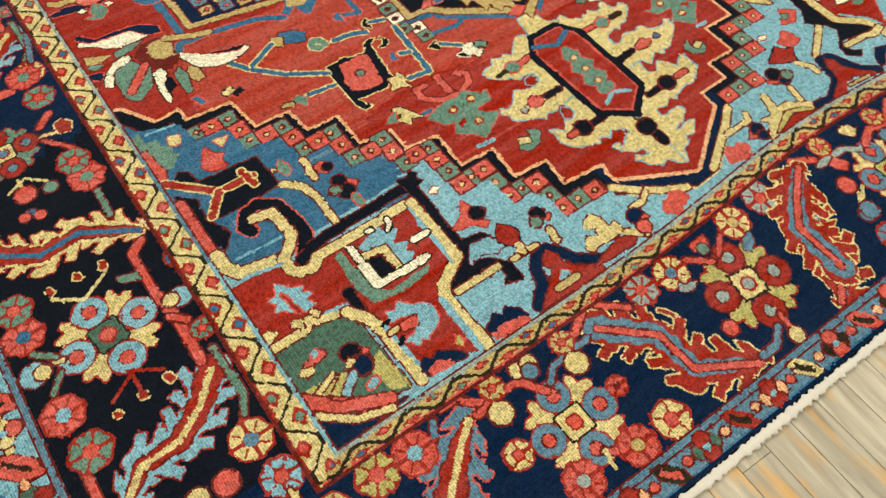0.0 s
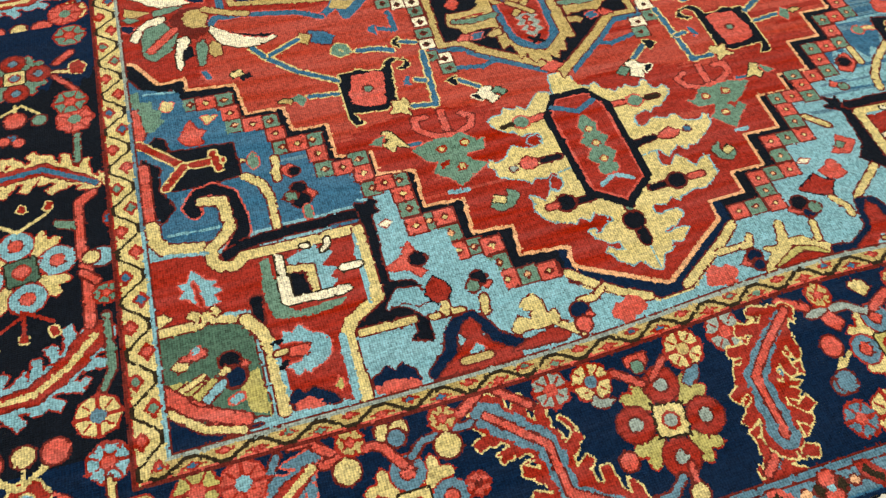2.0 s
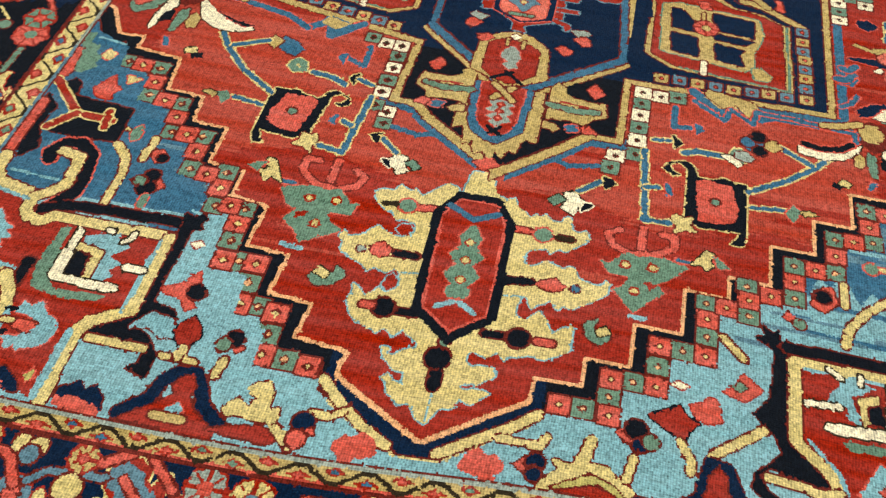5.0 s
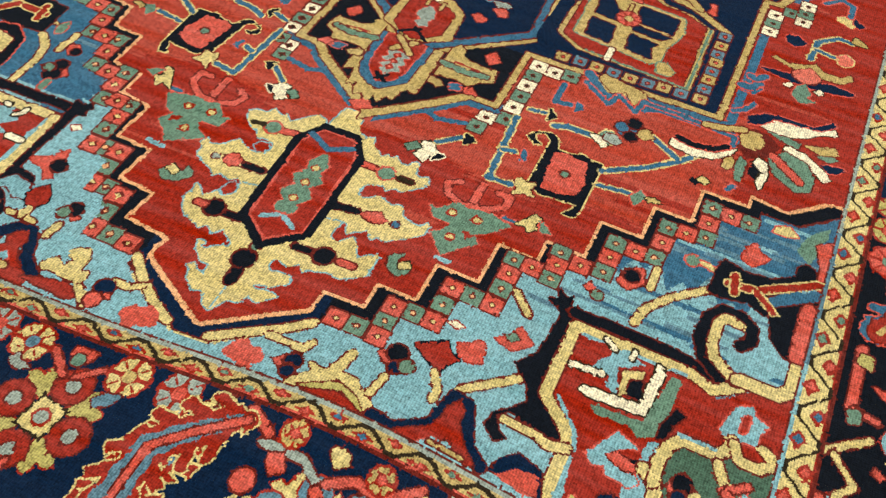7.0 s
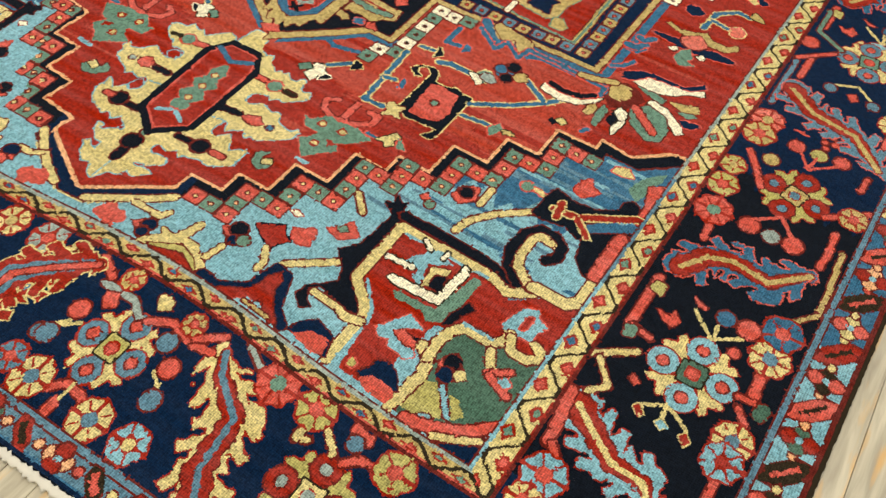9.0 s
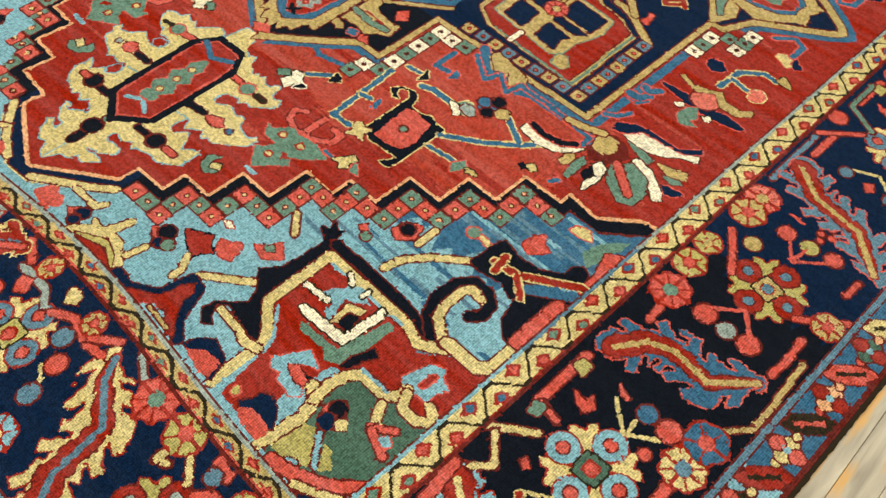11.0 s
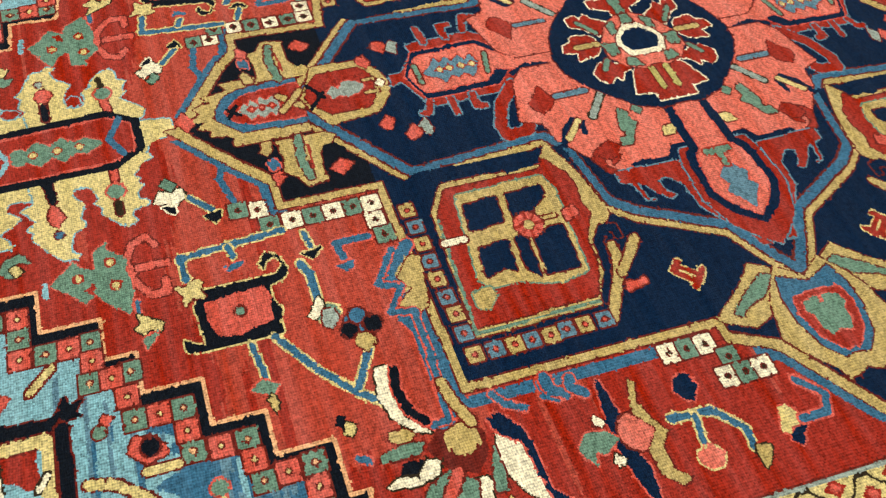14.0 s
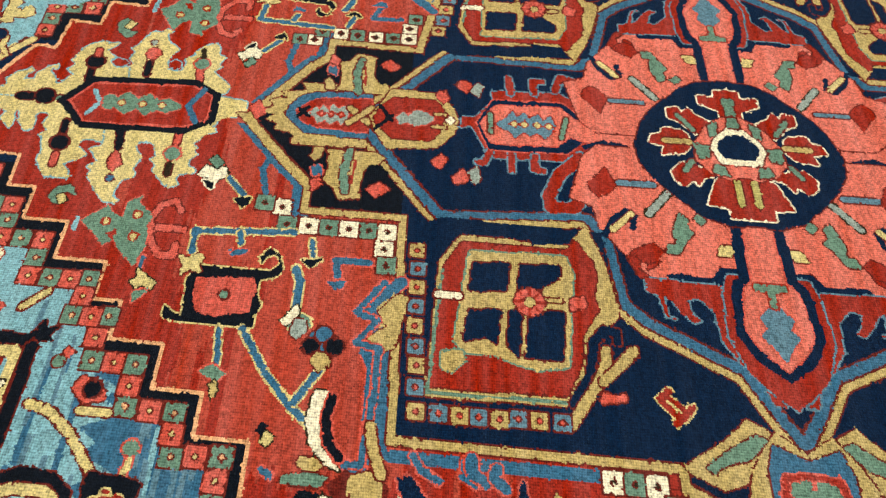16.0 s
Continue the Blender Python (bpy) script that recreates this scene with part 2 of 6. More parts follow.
# the weaver's left half strays from the right one: where figures stand there, and where they stand here
DRIFT = [
    (0, 13, 1, 15, 43, 56, -43, 55, 65, 56, -69, 58, 65, 72, -67, 78, 86, 72, -89, 80, 86, 98, -87, 102, 109, 98, -109, 105, 109, 127, -108, 132, 131, 127, -128, 135, 131, 142, -128, 153, 152, 142, -148, 155, 152, 170, -149, 182, 175, 170, -168, 183, 175, 195, -170, 203, 196, 195, -192, 204, 196, 221, -195, 231, 222, 221, -223, 234, 222, 230, -224, 246, 153, 109, -140, 113, 162, 99, -146, 100, 183, 36, -168, 46),
    (229, 136, -216, 140, 239, 135, -227, 142, 269, 115, -253, 121, 209, 64, -193, 64, 177, 66, -162, 63, 207, 96, -194, 94, 205, 40, -192, 38, 252, 85, -236, 84, 223, 161, -210, 169, 246, 162, -234, 172, 253, 150, -244, 157, 123, 194, -119, 204, 140, 169, -134, 180, 106, 172, -104, 183, 103, 220, -96, 225, 86, 170, -82, 179, 86, 104, -87, 114, 66, 135, -64, 145, 111, 141, -106, 145, 46, 172, -50, 178, 65, 194, -68, 196),
    (70, 87, -65, 96, 212, 275, -211, 301, 188, 252, -183, 270, 224, 245, -224, 262, 246, 270, -243, 297, 73, 117, -64, 124, 59, 150, -55, 158, 55, 89, -50, 92, 0, 60, 0, 60, 0, 178, 0, 185, 0, 260, 0, 261, 60, 383, -60, 385, 176, 477, -176, 477, 192, 419, -192, 431, 80, 480, -80, 480, 0, 480, 0, 480, 250, 440, -250, 449, 271, 0, -257, 0, 226, 1, -213, 1, 100, 0, -88, 1, 274, 240, -258, 262, 40, 0, -38, 0),
]
drift = np.array([v for part in DRIFT for v in part], float).reshape(-1, 4)


def bend(a, b):
    """The bending kernel of a thin plate between two sets of places."""
    r2 = ((a[:, None, :] - b[None, :, :]) ** 2).sum(-1)
    return r2 * np.log(r2 + 1e-9)


at = drift[:, :2] / 100
n_at = len(at)
plate = np.zeros((n_at + 3, n_at + 3))
plate[:n_at, :n_at] = bend(at, at) + 0.02 * np.eye(n_at)
plate[:n_at, n_at:] = np.column_stack([np.ones(n_at), at])
plate[n_at:, :n_at] = plate[:n_at, n_at:].T
stray_by = np.linalg.solve(plate, np.vstack([drift[:, 2:] - drift[:, :2] * (-1, 1), np.zeros((3, 2))]))


@functools.lru_cache(None)
def twin(x, y):
    """The same place in the weaver's left half."""
    q = np.array([[x, y]], float) / 100
    d = np.concatenate([bend(q, at)[0], [1.0], q[0]]) @ stray_by
    return float(d[0]) - x, float(d[1]) + y


def mirrored(pts, flip):
    other = [twin(x, y) for x, y in pts]
    return [other] if flip == "left" else [pts, other] if flip else [pts]


def shape(part, dye, flat, edge=None, w=1, flip=False):
    """A filled figure with an outline of w knots; flip: also its twin across the long axis."""
    for pts in mirrored(pairs(flat), flip):
        win = reach(pts, w)
        m = inside(pts, win)
        if edge:
            lay(grow(m, w), edge, part, win)
        lay(m, dye, part, win)


def band(part, dye, flat, w, edge=None, ew=1, flip=False):
    """A stripe of w knots along a broken line, with its outline."""
    for pts in mirrored(pairs(flat), flip):
        win = reach(pts, w / 2 + ew)
        far = from_line(pts, win)
        if edge:
            lay(far <= w / 2 + ew, edge, part, win)
        lay(far <= w / 2, dye, part, win)


def disc(x, y, r, sx=1.0, sy=1.0):
    return np.hypot((II - x) / sx, (JJ - y) / sy) <= r


def rosette(part, x, y, r, petal, heart, edge="red", gap="red", n=8, lobed=0.12, turn=0.0):
    """A round flower of n petals parted by thin lines, round a small heart."""
    w = window(x - r - 2, x + r + 2, y - r - 2, y + r + 2)
    dx, dy = II[w] - x, JJ[w] - y
    rr, an = np.hypot(dx, dy), np.arctan2(dy, dx) + turn
    rim = r * (1 - lobed + lobed * np.abs(np.cos(an * n / 2)))
    lay(rr <= rim + 1.3, edge, part, w)
    lay(rr <= rim, petal, part, w)
    seam = (np.abs(np.sin(an * n / 2)) * rr * 2 / n < 0.55) & (rr < rim) & (rr > r * 0.3)
    lay(seam, gap, part, w)
    lay(rr <= r * 0.34 + 0.6, edge, part, w)
    lay(rr <= r * 0.34, heart, part, w)


def disc_dot(part, x, y, r, dye, edge="maroon"):
    w = window(x - r - 2, x + r + 2, y - r - 2, y + r + 2)
    rr = np.hypot(II[w] - x, JJ[w] - y)
    lay(rr <= r + 1.2, edge, part, w)
    lay(rr <= r, dye, part, w)


def serrated(part, flat, blade, inner, rib, edge, w):
    """A sickle leaf with toothed margins along a bent spine."""
    pts = pairs(flat)
    win = reach(pts, w + 2)
    gx, gy = II[win], JJ[win]
    best = np.full(gx.shape, 1e9)
    along = np.zeros(gx.shape)
    run = 0.0
    for (x1, y1), (x2, y2) in zip(pts, pts[1:]):
        dx, dy = x2 - x1, y2 - y1
        ln = math.hypot(dx, dy)
        t = np.clip(((gx - x1) * dx + (gy - y1) * dy) / (ln * ln), 0, 1)
        d = np.hypot(gx - x1 - t * dx, gy - y1 - t * dy)
        side = np.sign((gx - x1) * dy - (gy - y1) * dx)
        near = d < best
        best = np.where(near, d, best)
        along = np.where(near, run + t * ln + side * 3.0, along)
        run += ln
    k = ((along + 0.6 * best) / 12.0) % 1.0
    tooth = np.where(k < 0.5, 0.75 + 0.5 * k, np.where(k < 0.62, 0.5, 0.12))
    taper = np.clip((run + 4 - along) / 26 + 0.25, 0, 1) * np.clip((along + 8) / 14 + 0.3, 0, 1)
    half = w * taper * (0.4 + 0.62 * tooth)
    m = best < half
    lay(grow(m, 1), edge, part, win)
    lay(m, blade, part, win)
    core = w * np.clip(0.46 - 0.28 * along / run, 0.16, 0.6) * (0.8 + 0.25 * tooth) * np.clip(taper + 0.2, 0, 1)
    lay(m & (best < core + 0.9), "red" if inner != "red" else "maroon", part, win)
    lay(m & (best < core), inner, part, win)
    lay(m & (best < 2.6), "red" if rib != "coral" else "maroon", part, win)
    lay(best < 1.7, rib, part, win)


def cluster(part, x, y, r, turn, ring, heart, leaf, middle):
    """Four ringed discs round a middle one, with notched leaves between."""
    win = window(x - 2 * r - 3, x + 2 * r + 3, y - 2 * r - 3, y + 2 * r + 3)
    gx, gy = II[win], JJ[win]
    disc = lambda cx, cy, q: np.hypot(gx - cx, gy - cy) <= q
    for k in range(4):
        a = turn + math.pi / 4 + k * math.pi / 2
        c, s = math.cos(a), math.sin(a)
        du, dv = (gx - x) * c + (gy - y) * s, np.abs(-(gx - x) * s + (gy - y) * c)
        m = (du > 2) & (du < r * 1.42 - np.clip(3.6 - dv, 0, 4)) & (dv < np.clip((du - r * 0.5) * 0.7, 1.8, 6.6))
        lay(grow(m, 1), "red", part, win)
        lay(m, leaf, part, win)
    for k in range(4):
        a = turn + k * math.pi / 2
        cx, cy = x + r * math.cos(a), y + r * math.sin(a)
        lay(disc(cx, cy, r * 0.5 + 1.0), "maroon" if ring == "red" else "red", part, win)
        lay(disc(cx, cy, r * 0.5), ring, part, win)
        lay(disc(cx, cy, r * 0.2 + 0.8), "maroon", part, win)
        lay(disc(cx, cy, r * 0.2), heart, part, win)
    c, s = math.cos(turn), math.sin(turn)
    square_far = np.maximum(np.abs((gx - x) * c + (gy - y) * s), np.abs((gy - y) * c - (gx - x) * s))
    lay(square_far < r * 0.42 + 1, "brown", part, win)
    lay(square_far < r * 0.42, middle, part, win)
    lay(disc(x, y, r * 0.22 + 0.8), "red", part, win)
    lay(disc(x, y, r * 0.2), heart, part, win)

# ---- zones of the chart ----
field = motif("field", "madder red wool field of the rug")
lay(np.ones((NJ, NI), bool), "red", field)
tone = np.random.RandomState(9)
edge_in = 168 + 8 * np.sin(II * 0.05) + 6 * tone.rand(NJ)[:, None]
lay((JJ > edge_in) & (JJ < 292) & (np.abs(II) < 205 + 12 * tone.rand(NJ)[:, None]), "rose", field)
for k in range(26):
    y, x, n, hgt = tone.randint(20, 480), tone.randint(-250, 200), tone.randint(50, 190), tone.randint(2, 7)
    strip = (JJ > y) & (JJ < y + hgt) & (II > x + 9 * tone.rand(NJ)[:, None]) & (II < x + n + 14 * tone.rand(NJ)[:, None])
    lay(strip, ("rose", "red")[k % 2], field)
GS, GE = 19, 13                    # width of the zigzag guard on the sides and the ends
left_border = motif("main_border", "black-navy wool side border")
lay(II < LEFT, "black", left_border)
right_border = motif("main_border", "black-navy wool side border")
lay(II > RIGHT, "black", right_border)
end_border = motif("main_border", "navy wool end border")
lay(JJ < 0, "navy", end_border)


# ---- motifs of the chart, in knots ----

p = motif("spandrel", "sky-blue corner spandrel of the rug field")
STEPS = [(0, 15), (43, 43), (43, 56), (65, 56), (65, 72), (86, 72), (86, 98), (109, 98), (109, 127), (131, 127), (131, 142), (152, 142), (152, 170), (175, 170), (175, 195), (196, 195), (196, 221), (222, 221), (222, 230), (243, 227), (262, 244), (280, 248)]
PART_R = p
PART_L = motif("spandrel", "sky-blue corner spandrel of the rug field")
def square_grow(m, n):
    for k in range(n):
        g = m.copy()
        g[1:] |= m[:-1]; g[:-1] |= m[1:]
        m = g.copy()
        m[:, 1:] |= g[:, :-1]; m[:, :-1] |= g[:, 1:]
    return m
inner_field = (JJ >= 0) & (II > LEFT) & (II < RIGHT)
corner = {}
for sgn in (1, -1):
    edge = [(twin(x, y) if sgn < 0 and x else (x, y)) for x, y in STEPS]
    corner[sgn] = inside(edge + [(sgn * 280, 0), (0, 0)]) & inner_field & (II * sgn > 0)
rest = inner_field & ~corner[1] & ~corner[-1]
for sgn, pp, turn in ((1, PART_R, 150), (-1, PART_L, 400)):
    m = corner[sgn]
    lay(m, "sky", pp)
    lay(m & (JJ > turn + 6 * np.sin(II * 0.21) + 5 * np.sin(II * 0.47)), "midblue", pp)
    lay(m & (II < -139 + 3 * np.sin(JJ * 0.9)) & (JJ > 0.55 * (-139 - II) + 92), "midblue", pp) if sgn < 0 else None
    lay(m & square_grow(rest, 10) & (np.abs(II) < 46), "cream", pp)
    lay(m & square_grow(rest, 9), "maroon", pp)
    lay(m & square_grow(rest, 8), "black", pp)
    lay(m & square_grow(rest, 8) & (np.abs(II) < 50), "navy", pp)
    lay(m & square_grow(rest, 2), "peach", pp)
tone = np.random.RandomState(21)
for k in range(60):
    y, x, n = tone.randint(90, 215), tone.randint(120, 250), tone.randint(12, 60)
    strip = (chart == NAMES.index("sky" if y < 165 else "midblue")) & (owner == PART_R) & (JJ > y) & (JJ < y + tone.randint(2, 4)) & (II > x) & (II < x + n)
    lay(strip, "steel" if k % 3 else ("midblue" if y < 165 else "sky"), PART_R)
for k in range(24):
    y, x, n = tone.randint(60, 215), -tone.randint(140, 250), tone.randint(12, 60)
    lay((chart == NAMES.index("midblue")) & (owner == PART_L) & (JJ > y) & (JJ < y + tone.randint(1, 4)) & (II > x) & (II < x + n), "sky" if k % 4 == 0 else "steel", PART_L)
CORAL_SQ = (57, 43, 80, 42, 79, 62, 100, 63, 100, 87, 122, 87, 122, 110, 131, 120, 142, 128, 153, 134, 165, 147, 176, 158, 187, 171, 197, 184, 206, 197, 216, 208)
TEAL_SQ = (68, 43, 79, 52, 89, 63, 100, 75, 111, 87, 122, 99, 121, 120, 142, 118, 141, 137, 165, 136, 165, 158, 186, 159, 187, 183, 207, 186, 205, 209, 226, 208)
def square(x, y, h, dye, eye, edge="maroon"):
    q = motif("square")
    w = window(x - h - 2, x + h + 2, y - h - 2, y + h + 2)
    gx, gy = np.abs(II[w] - x), np.abs(JJ[w] - y)
    lay((gx < h + 1) & (gy < h + 1), edge, q, w)
    lay((gx < h) & (gy < h), dye, q, w)
    lay(gx + gy < 3.0, edge, q, w)
    lay(gx + gy < 1.6, eye, q, w)
for sgn in (1, -1):
    for x, y in pairs(TEAL_SQ):
        square(*(twin(x, y) if sgn < 0 else (x, y)), 5.2, "teal", "peach")
    for x, y in pairs(CORAL_SQ):
        square(*(twin(x, y) if sgn < 0 else (x, y)), 5.2, "coral", "cream")

p = motif("spray")
band(p, "cream", (8, 9, 23, 18, 38, 27, 49, 36), 5, "maroon")
band(p, "cream", (33, 21, 52, 20, 54, 25), 3.6, "maroon")
band(p, "cream", (-50, 38, -39, 27, -26, 17, -14, 10), 4.5, "maroon")
band(p, "cream", (-52, 20, -42, 20, -37, 23), 3.4, "maroon")

p = motif("blossom")
shape(p, "coral", (19, 4, 21, 11, 26, 14, 30, 11, 34, 12, 37, 9, 37, 5, 34, 2, 34, -2, 27, 2), "coral", flip=True)

# ---- the right corner of the field ----
p = motif("blossom")
shape(p, "coral", (42, 9, 46, 13, 49, 8, 48, 5), "maroon")
disc_dot(p, 51, 12, 4, "navy", "maroon")
disc_dot(p, 51, 6, 3.4, "navy", "maroon")

p = motif("spray")
shape(p, "red", (60, 1, 75, 6, 86, 3, 96, -1, 80, -4), "maroon")
band(p, "olive", (61, 3, 79, 9, 92, 3), 4, "maroon")
shape(p, "cream", (58, 15, 67, 14, 70, 21, 71, 27, 74, 31, 76, 28, 75, 20, 74, 16, 83, 16, 86, 12, 91, 11, 96, 5, 93, 2, 86, 8, 75, 12, 69, 8, 58, 2, 57, -2, 53, -1, 54, 4, 61, 10), "maroon")
band(p, "cream", (91, 12, 93, 23), 3.5, "maroon")

p = motif("blossom")
shape(p, "coral", (84, 34, 87, 38, 93, 31, 89, 30), "maroon")
disc_dot(p, 93, 38, 5, "black", "maroon")
disc_dot(p, 95, 30, 3.4, "navy", "maroon")
disc_dot(p, 100, 33, 3.6, "teal", "maroon")
shape(p, "red", (97, 47, 105, 52, 112, 56, 115, 51, 121, 49, 116, 42, 115, 38, 107, 41), "black")
shape(p, "coral", (116, 58, 122, 60, 125, 65, 129, 63, 130, 57, 131, 52, 125, 50, 119, 51), "red")
shape(p, "coral", (130, 69, 136, 73, 140, 82, 150, 75, 141, 67), "red")
shape(p, "teal", (135, 73, 139, 78, 142, 74, 139, 71), "maroon")
shape(p, "ivory", (107, 66, 110, 69, 115, 68, 113, 65), "red")
band(p, "cream", (113, 37, 118, 29, 118, 23), 3.6, "maroon")
band(p, "cream", (128, 35, 151, 55), 4, "maroon")
band(p, "cream", (130, 101, 140, 91), 4, "maroon")
shape(p, "coral", (159, 122, 161, 127, 165, 124, 164, 120), "maroon")
disc_dot(p, 167, 120, 3, "teal", "maroon")
shape(p, "coral", (173, 134, 180, 131, 187, 138, 184, 149, 175, 144), "maroon")
disc_dot(p, 179, 141, 4, "black", "maroon")
band(p, "cream", (190, 138, 190, 152), 3.6, "maroon")
band(p, "cream", (189, 113, 192, 125, 202, 138, 218, 152), 4.2, "maroon")
shape(p, "coral", (228, 181, 229, 190, 233, 196, 236, 190, 242, 188, 239, 182, 235, 178, 232, 179), "red")
shape(p, "cream", (239, 208, 241, 214, 248, 216, 253, 210, 246, 208), "coral")
disc_dot(p, 205, 167, 3.6, "teal", "coral")
band(p, "cream", (210, 168, 218, 166), 3, "coral")
shape(p, "teal", (254, 200, 256, 210, 260, 217, 268, 225, 268, 217, 264, 209, 264, 200, 262, 194))

p = motif("house", "maroon and cream stepped house figure in the spandrel")
shape(p, "red", (166, 95, 194, 96, 224, 96, 238, 90, 252, 101, 265, 102, 274, 112, 274, 64, 254, 64, 215, 54, 211, 24, 222, 4, 205, 4, 190, 4, 186, 32, 182, 42, 168, 53))
shape(p, "black", (145, 106, 150, 108, 149, 114, 154, 111, 157, 113, 157, 108, 161, 103, 160, 63, 166, 49, 176, 43, 180, 35, 172, 33, 153, 36, 148, 31, 152, 24, 157, 23, 152, 19, 145, 23, 146, 31, 154, 40, 158, 45, 154, 54, 145, 61, 153, 73, 155, 100, 151, 103), "maroon")
band(p, "black", (161, 104, 185, 105, 211, 105, 233, 102), 6, "maroon")
shape(p, "sky", (236, 117, 237, 128, 251, 132, 258, 127, 264, 119, 256, 110, 246, 109, 237, 112))
shape(p, "black", (248, 154, 271, 170, 269, 156, 268, 136, 268, 127, 262, 128, 253, 136, 252, 144), "maroon")
band(p, "coral", (268, 164, 268, 130), 7, "maroon")
band(p, "black", (237, 101, 226, 110, 221, 121, 222, 135, 228, 143, 237, 143, 244, 138, 245, 130, 241, 125), 6, "maroon")
band(p, "cream", (182, 4, 182, 34, 180, 40, 164, 53, 164, 97, 197, 98, 223, 98, 235, 94, 247, 102), 5.5, "maroon")
band(p, "cream", (244, 103, 230, 113, 227, 123, 228, 135, 231, 139, 238, 137), 5, "maroon")
band(p, "cream", (244, 105, 255, 106, 264, 105, 270, 112, 269, 124), 7, "maroon")
band(p, "sky", (170, 55, 183, 42, 186, 33), 2.4)
band(p, "sky", (186, 29, 186, 4), 2.4)
band(p, "sky", (169, 94, 199, 95, 221, 96), 1.6)
band(p, "cream", (152, 31, 169, 31, 174, 29, 183, 32), 4.5, "maroon")

p = motif("cross")
shape(p, "black", (218, 168, 220, 176, 232, 173, 245, 174, 257, 182, 257, 189, 261, 193, 265, 192, 269, 184, 244, 160, 251, 152, 247, 149, 238, 153, 224, 150, 217, 151, 218, 160), "maroon")
band(p, "midblue", (247, 159, 272, 177), 4)
shape(p, "coral", (263, 210, 272, 216, 273, 197, 273, 179, 269, 178, 268, 193), "maroon")
band(p, "red", (226, 161, 240, 163, 269, 182), 4.4, "cream")
band(p, "red", (241, 162, 251, 153), 3.4, "cream")
band(p, "red", (228, 168, 230, 156), 3.8, "cream")

p = motif("house_window")
shape(p, "teal", (184, 59, 210, 62, 215, 92, 220, 92, 220, 71, 217, 57, 210, 53, 206, 57, 189, 55))
shape(p, "sky", (179, 79, 182, 86, 185, 88, 184, 94, 190, 94, 202, 92, 194, 86, 190, 85, 194, 70, 188, 71, 188, 78))
shape(p, "cream", (195, 69, 193, 84, 203, 88, 203, 83, 197, 81, 198, 72), "maroon")
shape(p, "black", (198, 72, 198, 80, 204, 83, 205, 72), "maroon")
shape(p, "ivory", (177, 63, 178, 67, 206, 70, 207, 96, 211, 95, 212, 90, 210, 65, 184, 62), "brown")
band(p, "ivory", (170, 75, 184, 77), 3.2, "brown")
band(p, "ivory", (180, 97, 186, 93), 2.6, "brown")
band(p, "ivory", (195, 97, 195, 92), 2.6, "brown")
shape(p, "black", (222, 76, 227, 74, 223, 66, 222, 59, 218, 57, 218, 65, 220, 69), "maroon")

p = motif("parrot")
shape(p, "sky", (191, 34, 195, 41, 199, 48, 201, 52, 207, 50, 213, 48, 208, 46, 202, 42, 200, 38, 210, 34, 214, 35, 218, 32, 214, 28, 208, 29, 202, 29, 201, 33, 196, 31), "coral")
shape(p, "coral", (200, 38, 203, 42, 213, 40, 214, 36, 208, 35), "maroon")
band(p, "black", (212, 41, 215, 42, 218, 41), 2.4)

p = motif("blossom")
shape(p, "sky", (245, 83, 248, 91, 255, 94, 257, 89, 264, 87, 261, 81, 261, 74, 256, 74, 251, 71, 243, 75), "coral")
band(p, "red", (253, 79, 254, 87), 3, "coral")

p = motif("garden", "green garden panel in the corner of the field")
shape(p, "green", (223, 53, 230, 59, 239, 61, 247, 59, 254, 66, 261, 60, 271, 64, 276, 40, 274, 26, 254, 12, 239, 5, 226, 3, 226, 23, 224, 41), "maroon")
shape(p, "olive", (226, 5, 230, 25, 238, 27, 250, 13, 239, 7))
shape(p, "olive", (244, 25, 250, 25, 256, 19, 252, 13))
band(p, "cream", (223, 3, 226, 25, 224, 35, 217, 40), 6, "maroon")
band(p, "cream", (223, 36, 222, 47, 224, 56, 229, 62, 238, 62, 245, 62, 249, 66, 250, 72), 5.5, "maroon")
band(p, "sky", (227, 64, 237, 64, 244, 64), 2)
band(p, "cream", (251, 71, 255, 64, 264, 63, 271, 69, 264, 74), 5, "maroon")
band(p, "cream", (247, 58, 252, 49), 4.5, "maroon")
band(p, "coral", (252, 46, 262, 53), 3.4, "maroon")
band(p, "coral", (254, 45, 267, 40), 4, "maroon")
shape(p, "sky", (259, 44, 262, 49, 266, 47, 265, 43), "coral")
shape(p, "coral", (228, 37, 231, 41, 235, 38, 233, 34), "maroon")
disc_dot(p, 235, 41, 4.5, "black", "maroon")
disc_dot(p, 236, 33, 4.5, "navy", "maroon")
shape(p, "cream", (238, 36, 242, 40, 246, 37, 243, 33), "maroon")
band(p, "sky", (238, 27, 249, 14), 2.6, "maroon")
shape(p, "sky", (236, 4, 238, 9, 243, 10, 242, 6), "maroon")
shape(p, "navy", (252, -1, 270, 11, 278, 16, 274, -3), "maroon")
band(p, "coral", (233, 2, 246, 5, 260, 12, 273, 24), 6, "maroon")
band(p, "cream", (249, 2, 258, 6, 269, 12), 3.6, "maroon")

